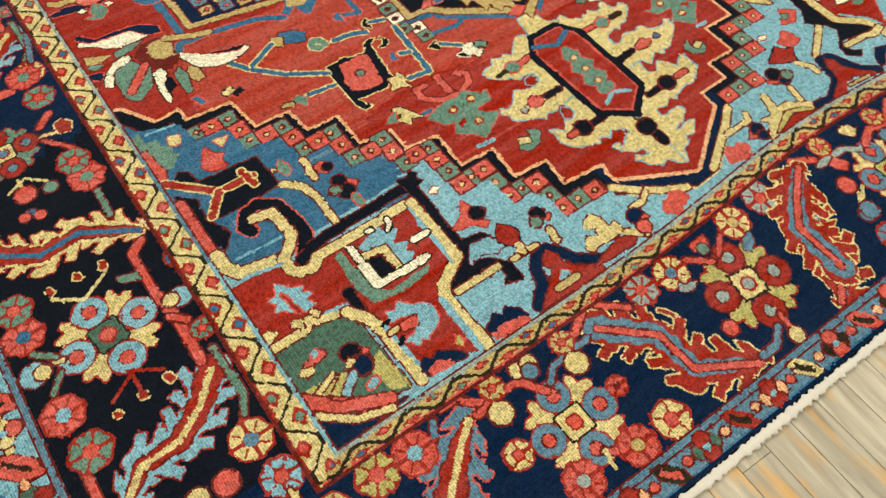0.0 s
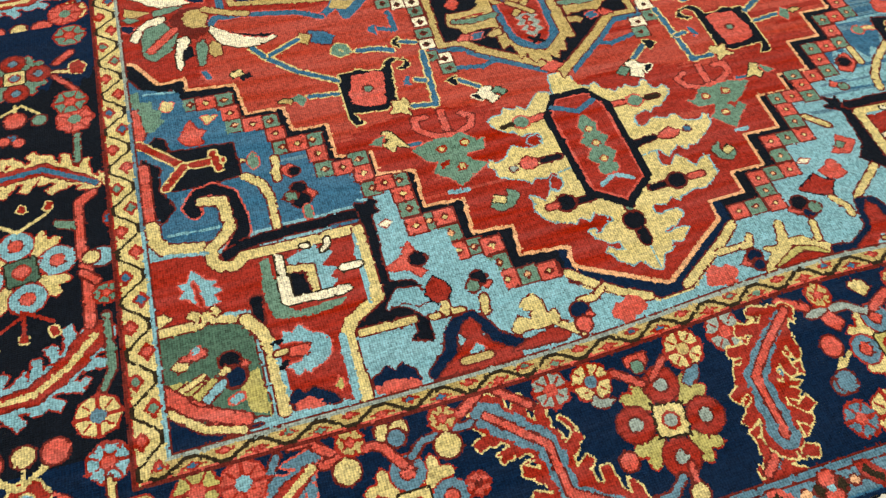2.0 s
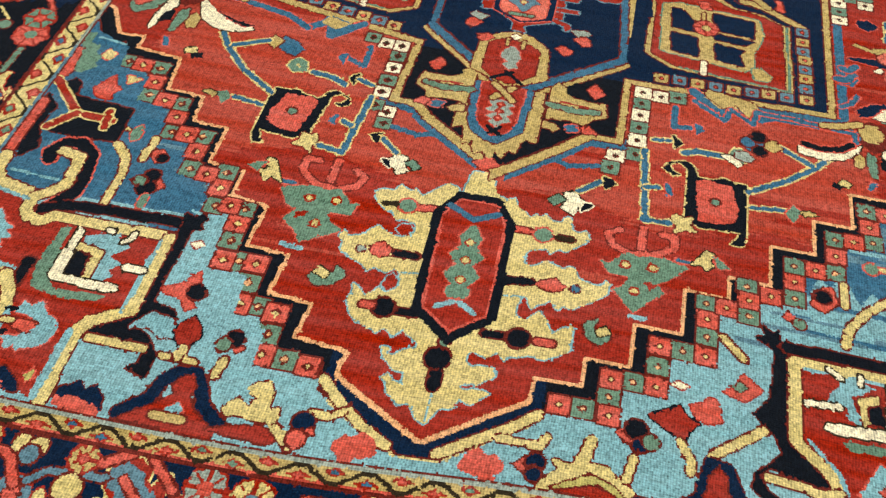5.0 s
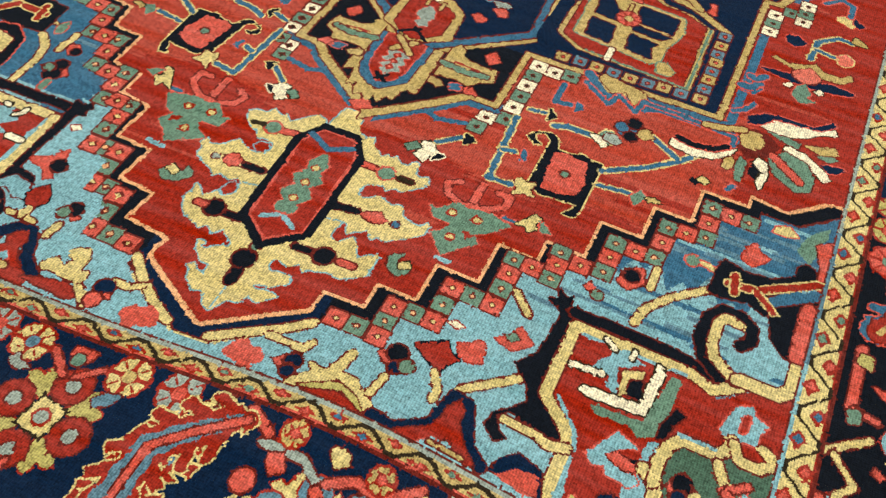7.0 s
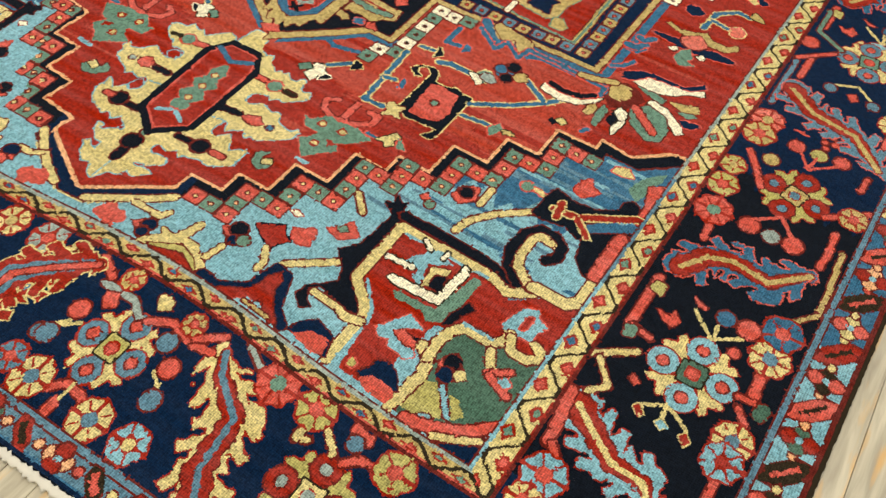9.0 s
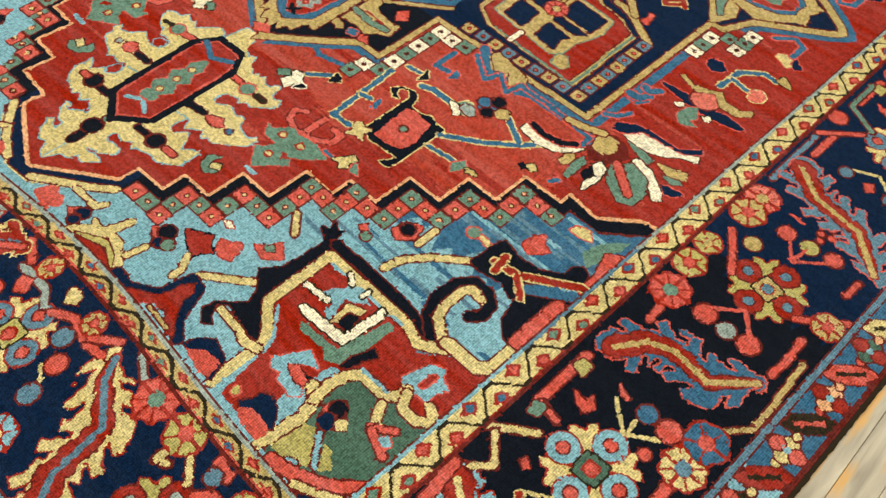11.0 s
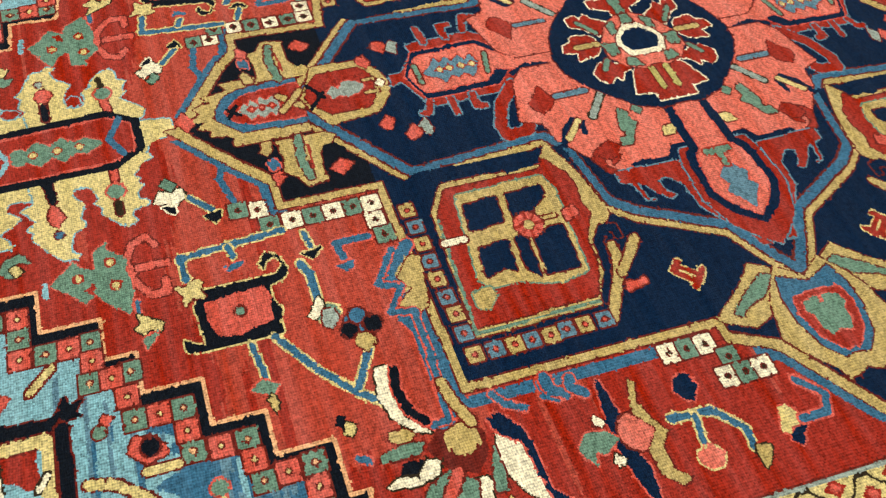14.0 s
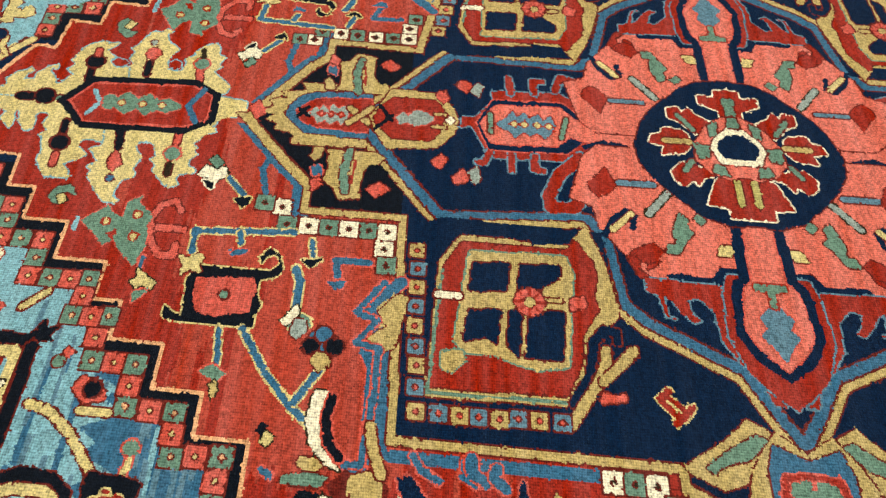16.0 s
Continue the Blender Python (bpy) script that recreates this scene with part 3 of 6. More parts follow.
p = motif("scallop")
shape(p, "navy", (199, 8, 203, 14, 203, 19, 209, 22, 216, 19, 222, 11, 203, 7), "maroon")
shape(p, "coral", (200, 5, 207, 11, 218, 11, 222, 8, 221, 2, 210, 2))
shape(p, "olive", (192, 8, 192, 13, 196, 12, 196, 8), "coral")
shape(p, "navy", (155, 5, 158, 12, 164, 19, 177, 16, 181, 4, 168, 4), "maroon")
shape(p, "coral", (159, 4, 166, 12, 177, 13, 179, 4, 172, 2))
band(p, "navy", (97, 2, 108, 1, 123, 11, 125, 22, 127, 30, 134, 29, 139, 18, 142, 10, 151, 4), 6, "maroon")
shape(p, "red", (123, 10, 126, 17, 126, 23, 130, 29, 134, 26, 134, 19, 140, 10, 149, 3, 145, 1, 133, 8, 118, -1, 108, -4, 108, 0), "maroon")
shape(p, "sky", (119, -2, 127, 6, 134, 3, 128, -3), "coral")
band(p, "tan", (126, 3, 142, 3), 2.6, "maroon")

# ---- the left corner of the field, where the weaver drew freely ----
p = PART_L
shape(p, "midblue", (-262, 246, -229, 232, -227, 214, -207, 210, -206, 190, -187, 187, -186, 160, -165, 157, -165, 142, -146, 138, -147, 120, -138, 114, -143, 112, -219, 110, -233, 112, -249, 116, -255, 128, -261, 184))
band(p, "sky", (-249, 236, -232, 234), 1.6)
band(p, "sky", (-246, 123, -220, 122), 1.8)
band(p, "sky", (-206, 112, -174, 113, -145, 114), 4)
band(p, "steel", (-236, 147, -232, 134), 2.5)
shape(p, "sky", (-139, 112, -126, 111, -127, 86, -103, 86, -102, 61, -84, 58, -84, 38, -52, 37, -52, 19, -54, 2, -118, 2, -162, 6, -164, 32, -140, 36, -140, 60))

p = motif("blossom")
shape(p, "coral", (-260, 225, -254, 224, -251, 202, -255, 194, -259, 196), "maroon")
shape(p, "teal", (-259, 238, -252, 240, -252, 230, -245, 229, -245, 222, -239, 220, -242, 214, -239, 210, -246, 203, -251, 204, -253, 224, -259, 229))
shape(p, "cream", (-241, 222, -239, 227, -236, 225, -233, 225, -235, 218, -239, 218), "coral")
shape(p, "coral", (-233, 193, -230, 198, -228, 203, -225, 206, -223, 199, -218, 196, -221, 191, -220, 186, -225, 186, -230, 187), "red")
shape(p, "cream", (-219, 208, -209, 207, -213, 204, -216, 200), "coral")
shape(p, "teal", (-197, 169, -194, 171, -192, 166, -192, 160, -196, 158, -198, 164), "coral")
band(p, "cream", (-203, 166, -200, 166), 2.2, "maroon")

p = motif("cross")
shape(p, "black", (-240, 184, -204, 182, -203, 155, -223, 154, -240, 154, -244, 156, -235, 170, -250, 193, -246, 198, -241, 195), "maroon")
band(p, "red", (-256, 195, -233, 171, -212, 170), 4.5, "cream")
band(p, "red", (-233, 171, -244, 157), 4.5, "cream")
band(p, "red", (-216, 177, -214, 164), 4, "cream")
shape(p, "black", (-255, 182, -249, 177, -246, 173, -248, 156, -243, 148, -241, 141, -248, 132, -252, 142, -251, 160), "maroon")
band(p, "coral", (-255, 175, -255, 136), 6, "maroon")

p = motif("serpent")
band(p, "cream", (-183, 163, -184, 147), 4, "maroon")
band(p, "cream", (-201, 154, -193, 146, -190, 135, -190, 114), 4.5, "maroon")
shape(p, "coral", (-181, 154, -175, 156, -171, 150, -176, 146, -180, 149), "maroon")
disc_dot(p, -174, 150, 3, "black", "maroon")
shape(p, "coral", (-172, 132, -168, 135, -164, 131, -168, 128), "maroon")
disc_dot(p, -174, 137, 4, "black", "maroon")
disc_dot(p, -174, 128, 5, "black", "maroon")
disc_dot(p, -179, 132, 3.5, "teal", "maroon")
band(p, "teal", (-172, 123, -172, 115), 3, "coral")

p = motif("house", "maroon and cream stepped house figure in the spandrel")
shape(p, "red", (-259, 108, -227, 107, -226, 95, -149, 98, -150, 54, -168, 46, -170, 2, -201, 5, -206, 38, -216, 64, -258, 63))
band(p, "black", (-231, 135, -233, 140, -228, 148, -220, 150, -211, 143, -208, 127, -208, 115, -217, 102), 7.5, "coral")
band(p, "black", (-218, 102, -207, 107, -182, 109, -144, 110), 6, "maroon")
shape(p, "black", (-147, 117, -142, 115, -138, 118, -134, 115, -137, 112, -135, 108, -140, 107, -141, 61, -129, 59, -126, 54, -140, 55, -145, 48, -134, 42, -128, 34, -128, 22, -139, 25, -134, 28, -134, 37, -160, 39, -163, 34, -164, 42, -150, 48, -147, 60, -146, 108), "maroon")
shape(p, "sky", (-139, 56, -127, 54, -122, 45, -130, 43, -137, 47, -146, 45, -145, 48), "maroon")
band(p, "cream", (-254, 132, -254, 123, -249, 114, -228, 110), 7, "maroon")
band(p, "cream", (-226, 142, -216, 140, -214, 120, -220, 113, -226, 108, -226, 100, -222, 95, -215, 94, -210, 99, -184, 99, -149, 100), 6, "maroon")
band(p, "cream", (-149, 99, -149, 54, -165, 44, -168, 38, -168, 26, -167, 1), 6, "maroon")
band(p, "sky", (-152, 96, -153, 52), 2.6)
band(p, "sky", (-171, 38, -171, 2), 3)
band(p, "sky", (-249, 110, -228, 106), 2.4)
band(p, "cream", (-161, 36, -135, 36), 4.5, "maroon")
shape(p, "black", (-211, 72, -205, 72, -206, 60, -206, 54, -211, 55), "maroon")

p = motif("house_window")
shape(p, "teal", (-203, 93, -198, 94, -197, 66, -191, 58, -163, 59, -167, 55, -183, 53, -201, 56, -204, 69))
shape(p, "sky", (-189, 91, -179, 94, -173, 96, -171, 91, -164, 89, -171, 83, -173, 82, -164, 78, -169, 74, -165, 70, -170, 68, -165, 64, -178, 65, -178, 84, -188, 86))
shape(p, "cream", (-190, 86, -176, 84, -176, 65, -181, 66, -181, 80, -190, 82), "maroon")
shape(p, "black", (-189, 81, -182, 80, -181, 66, -189, 67), "maroon")
shape(p, "ivory", (-195, 95, -191, 94, -190, 66, -161, 66, -160, 63, -165, 61, -193, 62, -196, 65), "brown")
band(p, "ivory", (-162, 77, -153, 77), 3.4, "brown")
band(p, "ivory", (-180, 97, -177, 96), 2.6, "brown")
band(p, "ivory", (-166, 98, -167, 94, -170, 91), 2.8, "brown")

p = motif("blossom")
shape(p, "sky", (-238, 97, -234, 94, -232, 90, -225, 87, -229, 85, -223, 81, -228, 79, -225, 74, -232, 73, -237, 75, -241, 80, -246, 82, -242, 85, -245, 90, -240, 90), "coral")
shape(p, "red", (-238, 90, -236, 89, -234, 74, -236, 74), "coral")

p = motif("garden", "green garden panel in the corner of the field")
shape(p, "green", (-259, 60, -235, 62, -214, 58, -212, 28, -211, 6, -259, 12, -259, 34), "maroon")
shape(p, "olive", (-224, 28, -213, 32, -211, 6, -220, 10))
shape(p, "olive", (-258, 34, -239, 34, -233, 31, -252, 11, -258, 12))
band(p, "cream", (-262, 63, -253, 64, -238, 63, -234, 68, -230, 65, -216, 61), 5, "maroon")
shape(p, "cream", (-258, 74, -253, 74, -250, 70, -256, 67, -260, 66), "maroon")
shape(p, "cream", (-244, 69, -240, 72, -236, 70, -237, 65), "maroon")
shape(p, "cream", (-231, 72, -228, 72, -226, 68, -229, 65), "maroon")
band(p, "sky", (-224, 66, -213, 64), 2)
band(p, "cream", (-215, 60, -208, 50, -206, 38, -205, 6), 6, "maroon")
band(p, "sky", (-204, 43, -201, 5), 2.6)
band(p, "coral", (-247, 45, -238, 47), 4, "maroon")
band(p, "sky", (-242, 48, -240, 50), 3, "coral")
shape(p, "cream", (-253, 43, -250, 45, -245, 43, -246, 40, -251, 40), "maroon")
shape(p, "coral", (-224, 38, -220, 39, -217, 36, -219, 33, -222, 34), "maroon")
disc_dot(p, -226, 39, 5, "black", "maroon")
disc_dot(p, -225, 30, 5.5, "navy", "maroon")
shape(p, "cream", (-232, 33, -228, 37, -226, 34, -230, 32), "maroon")
band(p, "cream", (-251, 29, -239, 34), 2.6, "maroon")
band(p, "olive", (-245, 23, -235, 30), 4, "maroon")
band(p, "sky", (-242, 19, -231, 28), 4, "maroon")
band(p, "sky", (-227, 18, -224, 19), 4, "coral")
band(p, "coral", (-260, 31, -247, 20, -233, 10), 7, "maroon")
band(p, "cream", (-256, 19, -250, 15), 4, "maroon")
shape(p, "navy", (-258, 12, -257, 17, -250, 11))

shape(p, "navy", (-260, 21, -239, 3, -211, 3, -259, -2), "maroon")
band(p, "coral", (-261, 34, -246, 17, -223, 7), 6, "maroon")
band(p, "cream", (-256, 19, -242, 7, -225, 2), 3.6, "maroon")

p = motif("parrot")
shape(p, "sky", (-199, 48, -194, 46, -190, 50, -186, 44, -180, 42, -177, 36, -178, 29, -182, 26, -187, 24, -189, 22, -193, 24, -195, 21, -198, 27, -201, 28, -194, 29, -187, 34, -188, 39, -195, 41, -200, 41), "coral")
shape(p, "coral", (-199, 38, -187, 38, -189, 32, -198, 33), "maroon")
band(p, "black", (-205, 42, -200, 43), 2.6)
band(p, "black", (-203, 28, -199, 31), 2.6)
band(p, "cream", (-204, 36, -199, 37), 3, "maroon")

p = motif("scallop")
shape(p, "navy", (-202, 12, -198, 15, -194, 12, -190, 14, -181, 8, -178, 3, -201, 5), "maroon")
shape(p, "coral", (-200, 8, -193, 10, -186, 5, -187, 3, -200, 4))
shape(p, "olive", (-179, 12, -177, 16, -175, 11, -178, 8), "coral")
shape(p, "navy", (-162, 10, -157, 12, -154, 15, -151, 11, -146, 14, -141, 8, -140, 2, -162, 4), "maroon")
shape(p, "coral", (-162, 6, -153, 7, -141, 4, -139, -2, -162, 1))
band(p, "navy", (-132, 4, -122, 13, -119, 23, -114, 28, -106, 29, -101, 22, -98, 15, -88, 7), 6, "maroon")
shape(p, "red", (-114, 21, -112, 26, -107, 28, -104, 23, -105, 18, -101, 11, -88, 4, -89, 0, -132, 1, -120, 10, -112, 17), "maroon")
shape(p, "sky", (-113, 10, -108, 14, -105, 10, -107, 8, -112, 8), "coral")
band(p, "tan", (-118, 6, -103, 6), 3, "maroon")

p = motif("blossom")
shape(p, "coral", (-140, 70, -132, 74, -128, 80, -125, 83, -124, 75, -120, 72, -125, 69, -121, 62, -125, 60, -129, 66, -137, 67), "red")
disc_dot(p, -123, 71, 4.5, "black", "maroon")
shape(p, "red", (-125, 48, -123, 53, -119, 58, -116, 56, -113, 53, -112, 47, -115, 42, -120, 42, -123, 45), "black")
band(p, "cream", (-126, 35, -109, 34), 3, "maroon")
band(p, "cream", (-117, 40, -118, 35), 4, "maroon")
shape(p, "ivory", (-137, 99, -133, 101, -130, 99, -134, 96), "red")
shape(p, "coral", (-96, 47, -92, 49, -89, 46, -92, 43, -95, 44), "maroon")
disc_dot(p, -96, 50, 4.5, "black", "maroon")
disc_dot(p, -100, 46, 3.4, "teal", "maroon")
band(p, "cream", (-97, 38, -98, 30), 4, "maroon")

p = motif("spray")
shape(p, "cream", (-81, 27, -78, 31, -72, 32, -69, 27, -69, 19, -64, 20, -64, 12, -74, 12, -80, 13, -87, 12, -89, 15, -84, 22, -78, 18, -76, 23, -80, 25), "maroon")
shape(p, "red", (-94, 4, -81, 8, -70, 10, -60, 7, -63, 2), "maroon")
band(p, "cream", (-63, 10, -55, 3), 4, "maroon")
disc_dot(p, -52, 15, 5, "navy", "maroon")
shape(p, "coral", (-51, 12, -47, 13, -46, 10, -50, 10), "maroon")
disc_dot(p, -53, 7, 4, "coral", "maroon")

p = motif("hexagon", "cream serrated palmette with a dark hexagon heart")
shape(p, "cream", (-9, 183, -11, 169, -11, 165, -16, 169, -20, 170, -25, 166, -28, 161, -32, 158, -36, 162, -39, 160, -45, 163, -47, 158, -53, 158, -57, 155, -55, 150, -51, 145, -44, 142, -42, 138, -37, 139, -31, 138, -30, 134, -31, 128, -39, 127, -44, 129, -49, 132, -53, 128, -57, 123, -62, 122, -66, 125, -67, 121, -64, 118, -64, 112, -57, 108, -51, 106, -48, 102, -44, 105, -38, 103, -34, 106, -31, 104, -1, 108, -3, 183), "sky")
shape(p, "cream", (-31, 104, -30, 99, -31, 93, -37, 91, -39, 94, -41, 90, -45, 87, -49, 92, -52, 93, -51, 89, -52, 82, -49, 76, -46, 72, -40, 70, -37, 69, -34, 67, -30, 70, -25, 66, -22, 71, -18, 68, -13, 65, -13, 62, -18, 60, -23, 56, -26, 56, -25, 60, -29, 60, -27, 55, -23, 50, -20, 48, -15, 48, -15, 41, -20, 43, -22, 46, -25, 44, -22, 40, -20, 35, -14, 31, -9, 32, -7, 29, -4, 24, 0, 23, -2, 107), "sky")
shape(p, "cream", (0, 23, 3, 29, 6, 32, 10, 32, 12, 37, 18, 36, 23, 40, 25, 43, 21, 44, 12, 43, 11, 46, 19, 47, 26, 52, 25, 57, 18, 57, 14, 56, 11, 58, 11, 62, 13, 65, 20, 62, 25, 66, 29, 61, 30, 65, 34, 65, 40, 67, 47, 66, 52, 69, 58, 73, 58, 85, 58, 88, 54, 87, 50, 83, 46, 84, 45, 90, 41, 94, 38, 92, 35, 87, 31, 88, 29, 91, 30, 102, -2, 98), "sky")
shape(p, "cream", (30, 102, 33, 102, 36, 95, 41, 99, 45, 102, 49, 96, 51, 100, 56, 99, 61, 103, 67, 107, 72, 113, 72, 120, 70, 121, 69, 117, 65, 117, 57, 119, 54, 126, 50, 126, 49, 124, 42, 126, 40, 128, 36, 124, 32, 122, 28, 123, 28, 131, 33, 134, 38, 136, 41, 133, 44, 137, 48, 136, 53, 140, 57, 144, 59, 148, 57, 153, 53, 151, 49, 152, 48, 161, 45, 161, 43, 156, 39, 156, 35, 160, 32, 157, 29, 159, 27, 156, 23, 159, 19, 162, 17, 168, 12, 166, 7, 168, 5, 166, 3, 184, -3, 183, -2, 98), "sky")
shape(p, "cream", (-16, 71, -24, 122, -10, 172, -8, 183, 2, 184, 5, 173, 21, 127, 18, 73))
shape(p, "red", (-35, 92, -38, 94, -37, 100, -35, 103, -31, 100, -31, 95), "sky")
shape(p, "red", (-36, 128, -40, 132, -38, 136, -33, 136, -31, 132), "sky")
band(p, "black", (-18, 81, -30, 81), 4, "maroon")
disc_dot(p, -34, 82, 5.5, "black", "maroon")
band(p, "coral", (-40, 82, -44, 82), 4, "maroon")
band(p, "black", (-26, 116, -36, 116), 4, "maroon")
shape(p, "coral", (-44, 112, -49, 114, -49, 119, -44, 122, -39, 119, -39, 114), "maroon")
disc_dot(p, -54, 115, 2, "grey", "maroon")
band(p, "coral", (-24, 150, -31, 149), 4, "maroon")
disc_dot(p, -38, 149, 4.6, "teal", "coral")
band(p, "brown", (-44, 149, -50, 148), 3.5)
band(p, "black", (17, 76, 31, 76), 4, "maroon")
disc_dot(p, 33, 76, 5.5, "black", "maroon")
band(p, "coral", (42, 76, 49, 76), 4, "maroon")
band(p, "black", (18, 110, 33, 112), 4.5, "maroon")
shape(p, "coral", (45, 108, 38, 109, 36, 112, 41, 115, 46, 117, 48, 114, 51, 113, 50, 110), "maroon")
disc_dot(p, 56, 112, 2.2, "midblue", "maroon")
band(p, "coral", (18, 146, 27, 146), 4, "maroon")
disc_dot(p, 35, 145, 4.6, "teal", "coral")
band(p, "brown", (43, 145, 50, 145), 3.5, "maroon")
band(p, "black", (-1, 42, -1, 58), 5, "maroon")
disc_dot(p, -2, 58, 6, "black", "maroon")
disc_dot(p, -1, 67, 2.4, "teal", "maroon")
for inset, dye in ((0, "black"), (4.6, "coral"), (6.0, "red")):
    k = inset
    shape(p, dye, (0, 66 + 1.5 * k, 21 - k, 84 + 0.4 * k, 20 - k, 149 - 0.3 * k, 9 - 0.3 * k, 166 - k, -13 + 0.3 * k, 166 - k, -24 + k, 149 - 0.3 * k, -21 + k, 84 + 0.4 * k))
band(p, "midblue", (-16, 155, -2, 147, 10, 154), 4)
band(p, "sky", (-10, 87, 0, 93, 10, 86), 3)
tree = np.abs(II + 1) < (4.5 + 4.5 * np.abs(((JJ - 96) % 13) - 6.5) / 6.5) * np.clip((146 - JJ) / 30 + 0.3, 0, 1) * np.clip((JJ - 92) / 12 + 0.3, 0, 1)
tree &= (JJ > 94) & (JJ < 143)
lay(grow(tree, 1), "coral", p)
lay(tree, "teal", p)
for y in (106, 119, 131):
    disc_dot(p, -1, y, 1.6, "cream", "red")

p = motif("medallion", "navy stepped medallion with tan and blue outline")
MED = [(0, 178), (42, 216), (52, 226), (69, 226), (69, 281), (192, 283), (192, 419), (201, 419), (211, 442), (254, 474), (258, 481)]
HEX = [(0, 246), (66, 300), (60, 383), (74, 393), (112, 399), (121, 410), (134, 437), (143, 456), (160, 466), (176, 477), (178, 481)]
def quarter(pts):
    return inside(pts + [(x, 962 - y) for x, y in pts[::-1]] + [(twin(x, y)[0], 962 - twin(x, y)[1]) for x, y in pts] + [twin(x, y) for x, y in pts[::-1]])
mm = quarter(MED)
lay(grow(mm, 6) & (JJ < 232) & (np.abs(II) > 8), "midblue", p)
lay(grow(mm, 8) & ~grow(mm, 2) & (JJ > 284) & (np.abs(II) > 192) & (np.abs(II) < 212) & (JJ < 388), "midblue", p)
lay(grow(mm, 7) & ~mm & (np.abs(II) > 100) & (JJ < 284) & (JJ > 270) & (np.abs(II) < 199) & (np.abs(II) > 135), "midblue", p)
lay(grow(mm, 7) & (JJ > 430), "midblue", p)
lay(grow(mm, 1), "maroon", p)
lay(mm, "navy", p)
lay(mm & (JJ < 282) & ~quarter(HEX), "black", p)
lay(mm & square_grow(~mm, 5), "maroon", p)
lay(mm & square_grow(~mm, 4), "tan", p)
hx = quarter(HEX)
lay(grow(hx, 5), "maroon", p)
lay(grow(hx, 4), "tan", p)
lay(hx, "maroon", p)
lay(hx & ~square_grow(~hx, 1), "steel", p)
lay(hx & square_grow(~hx, 5) & ~square_grow(~hx, 1), "midblue", p)
lay(hx & square_grow(~hx, 6) & ~square_grow(~hx, 5), "maroon", p)
lay(hx & ~square_grow(~hx, 6), "navy", p)

p = motif("pendant")
shape(p, "tan", (-27, 259, -28, 215, -22, 218, -20, 209, -20, 203, -14, 207, -14, 202, -12, 197, -7, 200, -4, 197, 0, 201, 4, 197, 6, 204, 11, 203, 12, 211, 14, 215, 21, 214, 21, 232, 20, 258), "maroon")
shape(p, "midblue", (-24, 259, -21, 224, -17, 215, -8, 209, -1, 208, 6, 214, 12, 221, 13, 258), "maroon")
shape(p, "red", (-18, 259, -16, 227, -12, 220, -4, 214, 4, 219, 7, 228, 8, 258), "coral")
shape(p, "grey", (-3, 221, -9, 225, -6, 228, -11, 229, -7, 233, -12, 235, -8, 239, -12, 242, -8, 245, 1, 245, 4, 241, 0, 239, 5, 235, 1, 232, 5, 228, 0, 226), "coral")
disc_dot(p, -4, 229, 1.4, "salmon", "red")
disc_dot(p, -4, 235, 1.4, "salmon", "red")
disc_dot(p, -4, 241, 1.4, "salmon", "red")
band(p, "black", (-7, 215, -1, 222), 2.6)
band(p, "black", (-9, 221, 0, 215), 2.6)
band(p, "tan", (-10, 246, 1, 258), 4, "maroon")
band(p, "tan", (2, 246, -11, 259), 4, "maroon")
shape(p, "coral", (-4, 184, -8, 188, -12, 190, -6, 193, -3, 198, 1, 194, 4, 190, 0, 188), "maroon")
band(p, "tan", (-3, 196, -3, 202), 3)

p = motif("spray")
shape(p, "tan", (23, 236, 23, 264, 26, 270, 32, 266, 32, 261, 38, 258, 50, 257, 56, 258, 58, 246, 50, 242, 46, 236, 36, 238), "maroon", flip=True)
band(p, "teal", (23, 249, 40, 247, 52, 249), 4.5, "maroon", flip=True)
band(p, "red", (30, 253, 46, 252), 1.6, flip=True)
shape(p, "black", (32, 261, 40, 259, 50, 259, 58, 265, 49, 272, 37, 273, 32, 268), flip=True)
shape(p, "tan", (22, 228, 22, 234, 28, 233, 32, 230, 29, 226, 26, 228), "maroon", flip=True)
shape(p, "midblue", (36, 228, 35, 234, 42, 235, 43, 229), "coral", flip=True)
shape(p, "coral", (46, 229, 44, 234, 49, 236, 54, 230), "maroon", flip=True)
shape(p, "coral", (49, 261, 46, 265, 44, 268, 46, 271, 49, 274, 52, 270, 55, 267, 52, 263), "maroon", flip=True)

p = motif("palmette")
shape(p, "tan", (-28, 270, -27, 301, -15, 309, -6, 312, 4, 310, 16, 300, 19, 270, 13, 266, 1, 260, -5, 258, -15, 264), "maroon")
shape(p, "red", (-21, 271, -21, 298, -14, 303, -6, 303, 4, 301, 11, 296, 11, 272, 1, 262, -5, 261, -14, 265), "maroon")
band(p, "tan", (-10, 298, -10, 304), 2.4, "maroon")
band(p, "tan", (0, 297, 0, 304), 2.4, "maroon")
band(p, "black", (-14, 264, -2, 272), 2.6)
band(p, "black", (-7, 272, 5, 262), 2.6)
shape(p, "grey", (-5, 274, -10, 278, -8, 281, -12, 286, -11, 293, -6, 297, -1, 293, 0, 286, -2, 281, 0, 277), "coral")
disc_dot(p, -6, 307, 2.6, "ivory", "maroon")

p = motif("blossom")
shape(p, "coral", (26, 297, 20, 302, 24, 306, 31, 303, 30, 299), "maroon", flip=True)
shape(p, "coral", (36, 309, 30, 316, 35, 320, 40, 317, 41, 311), "maroon", flip=True)
shape(p, "grey", (32, 318, 27, 324, 37, 326, 40, 322), "maroon", flip=True)

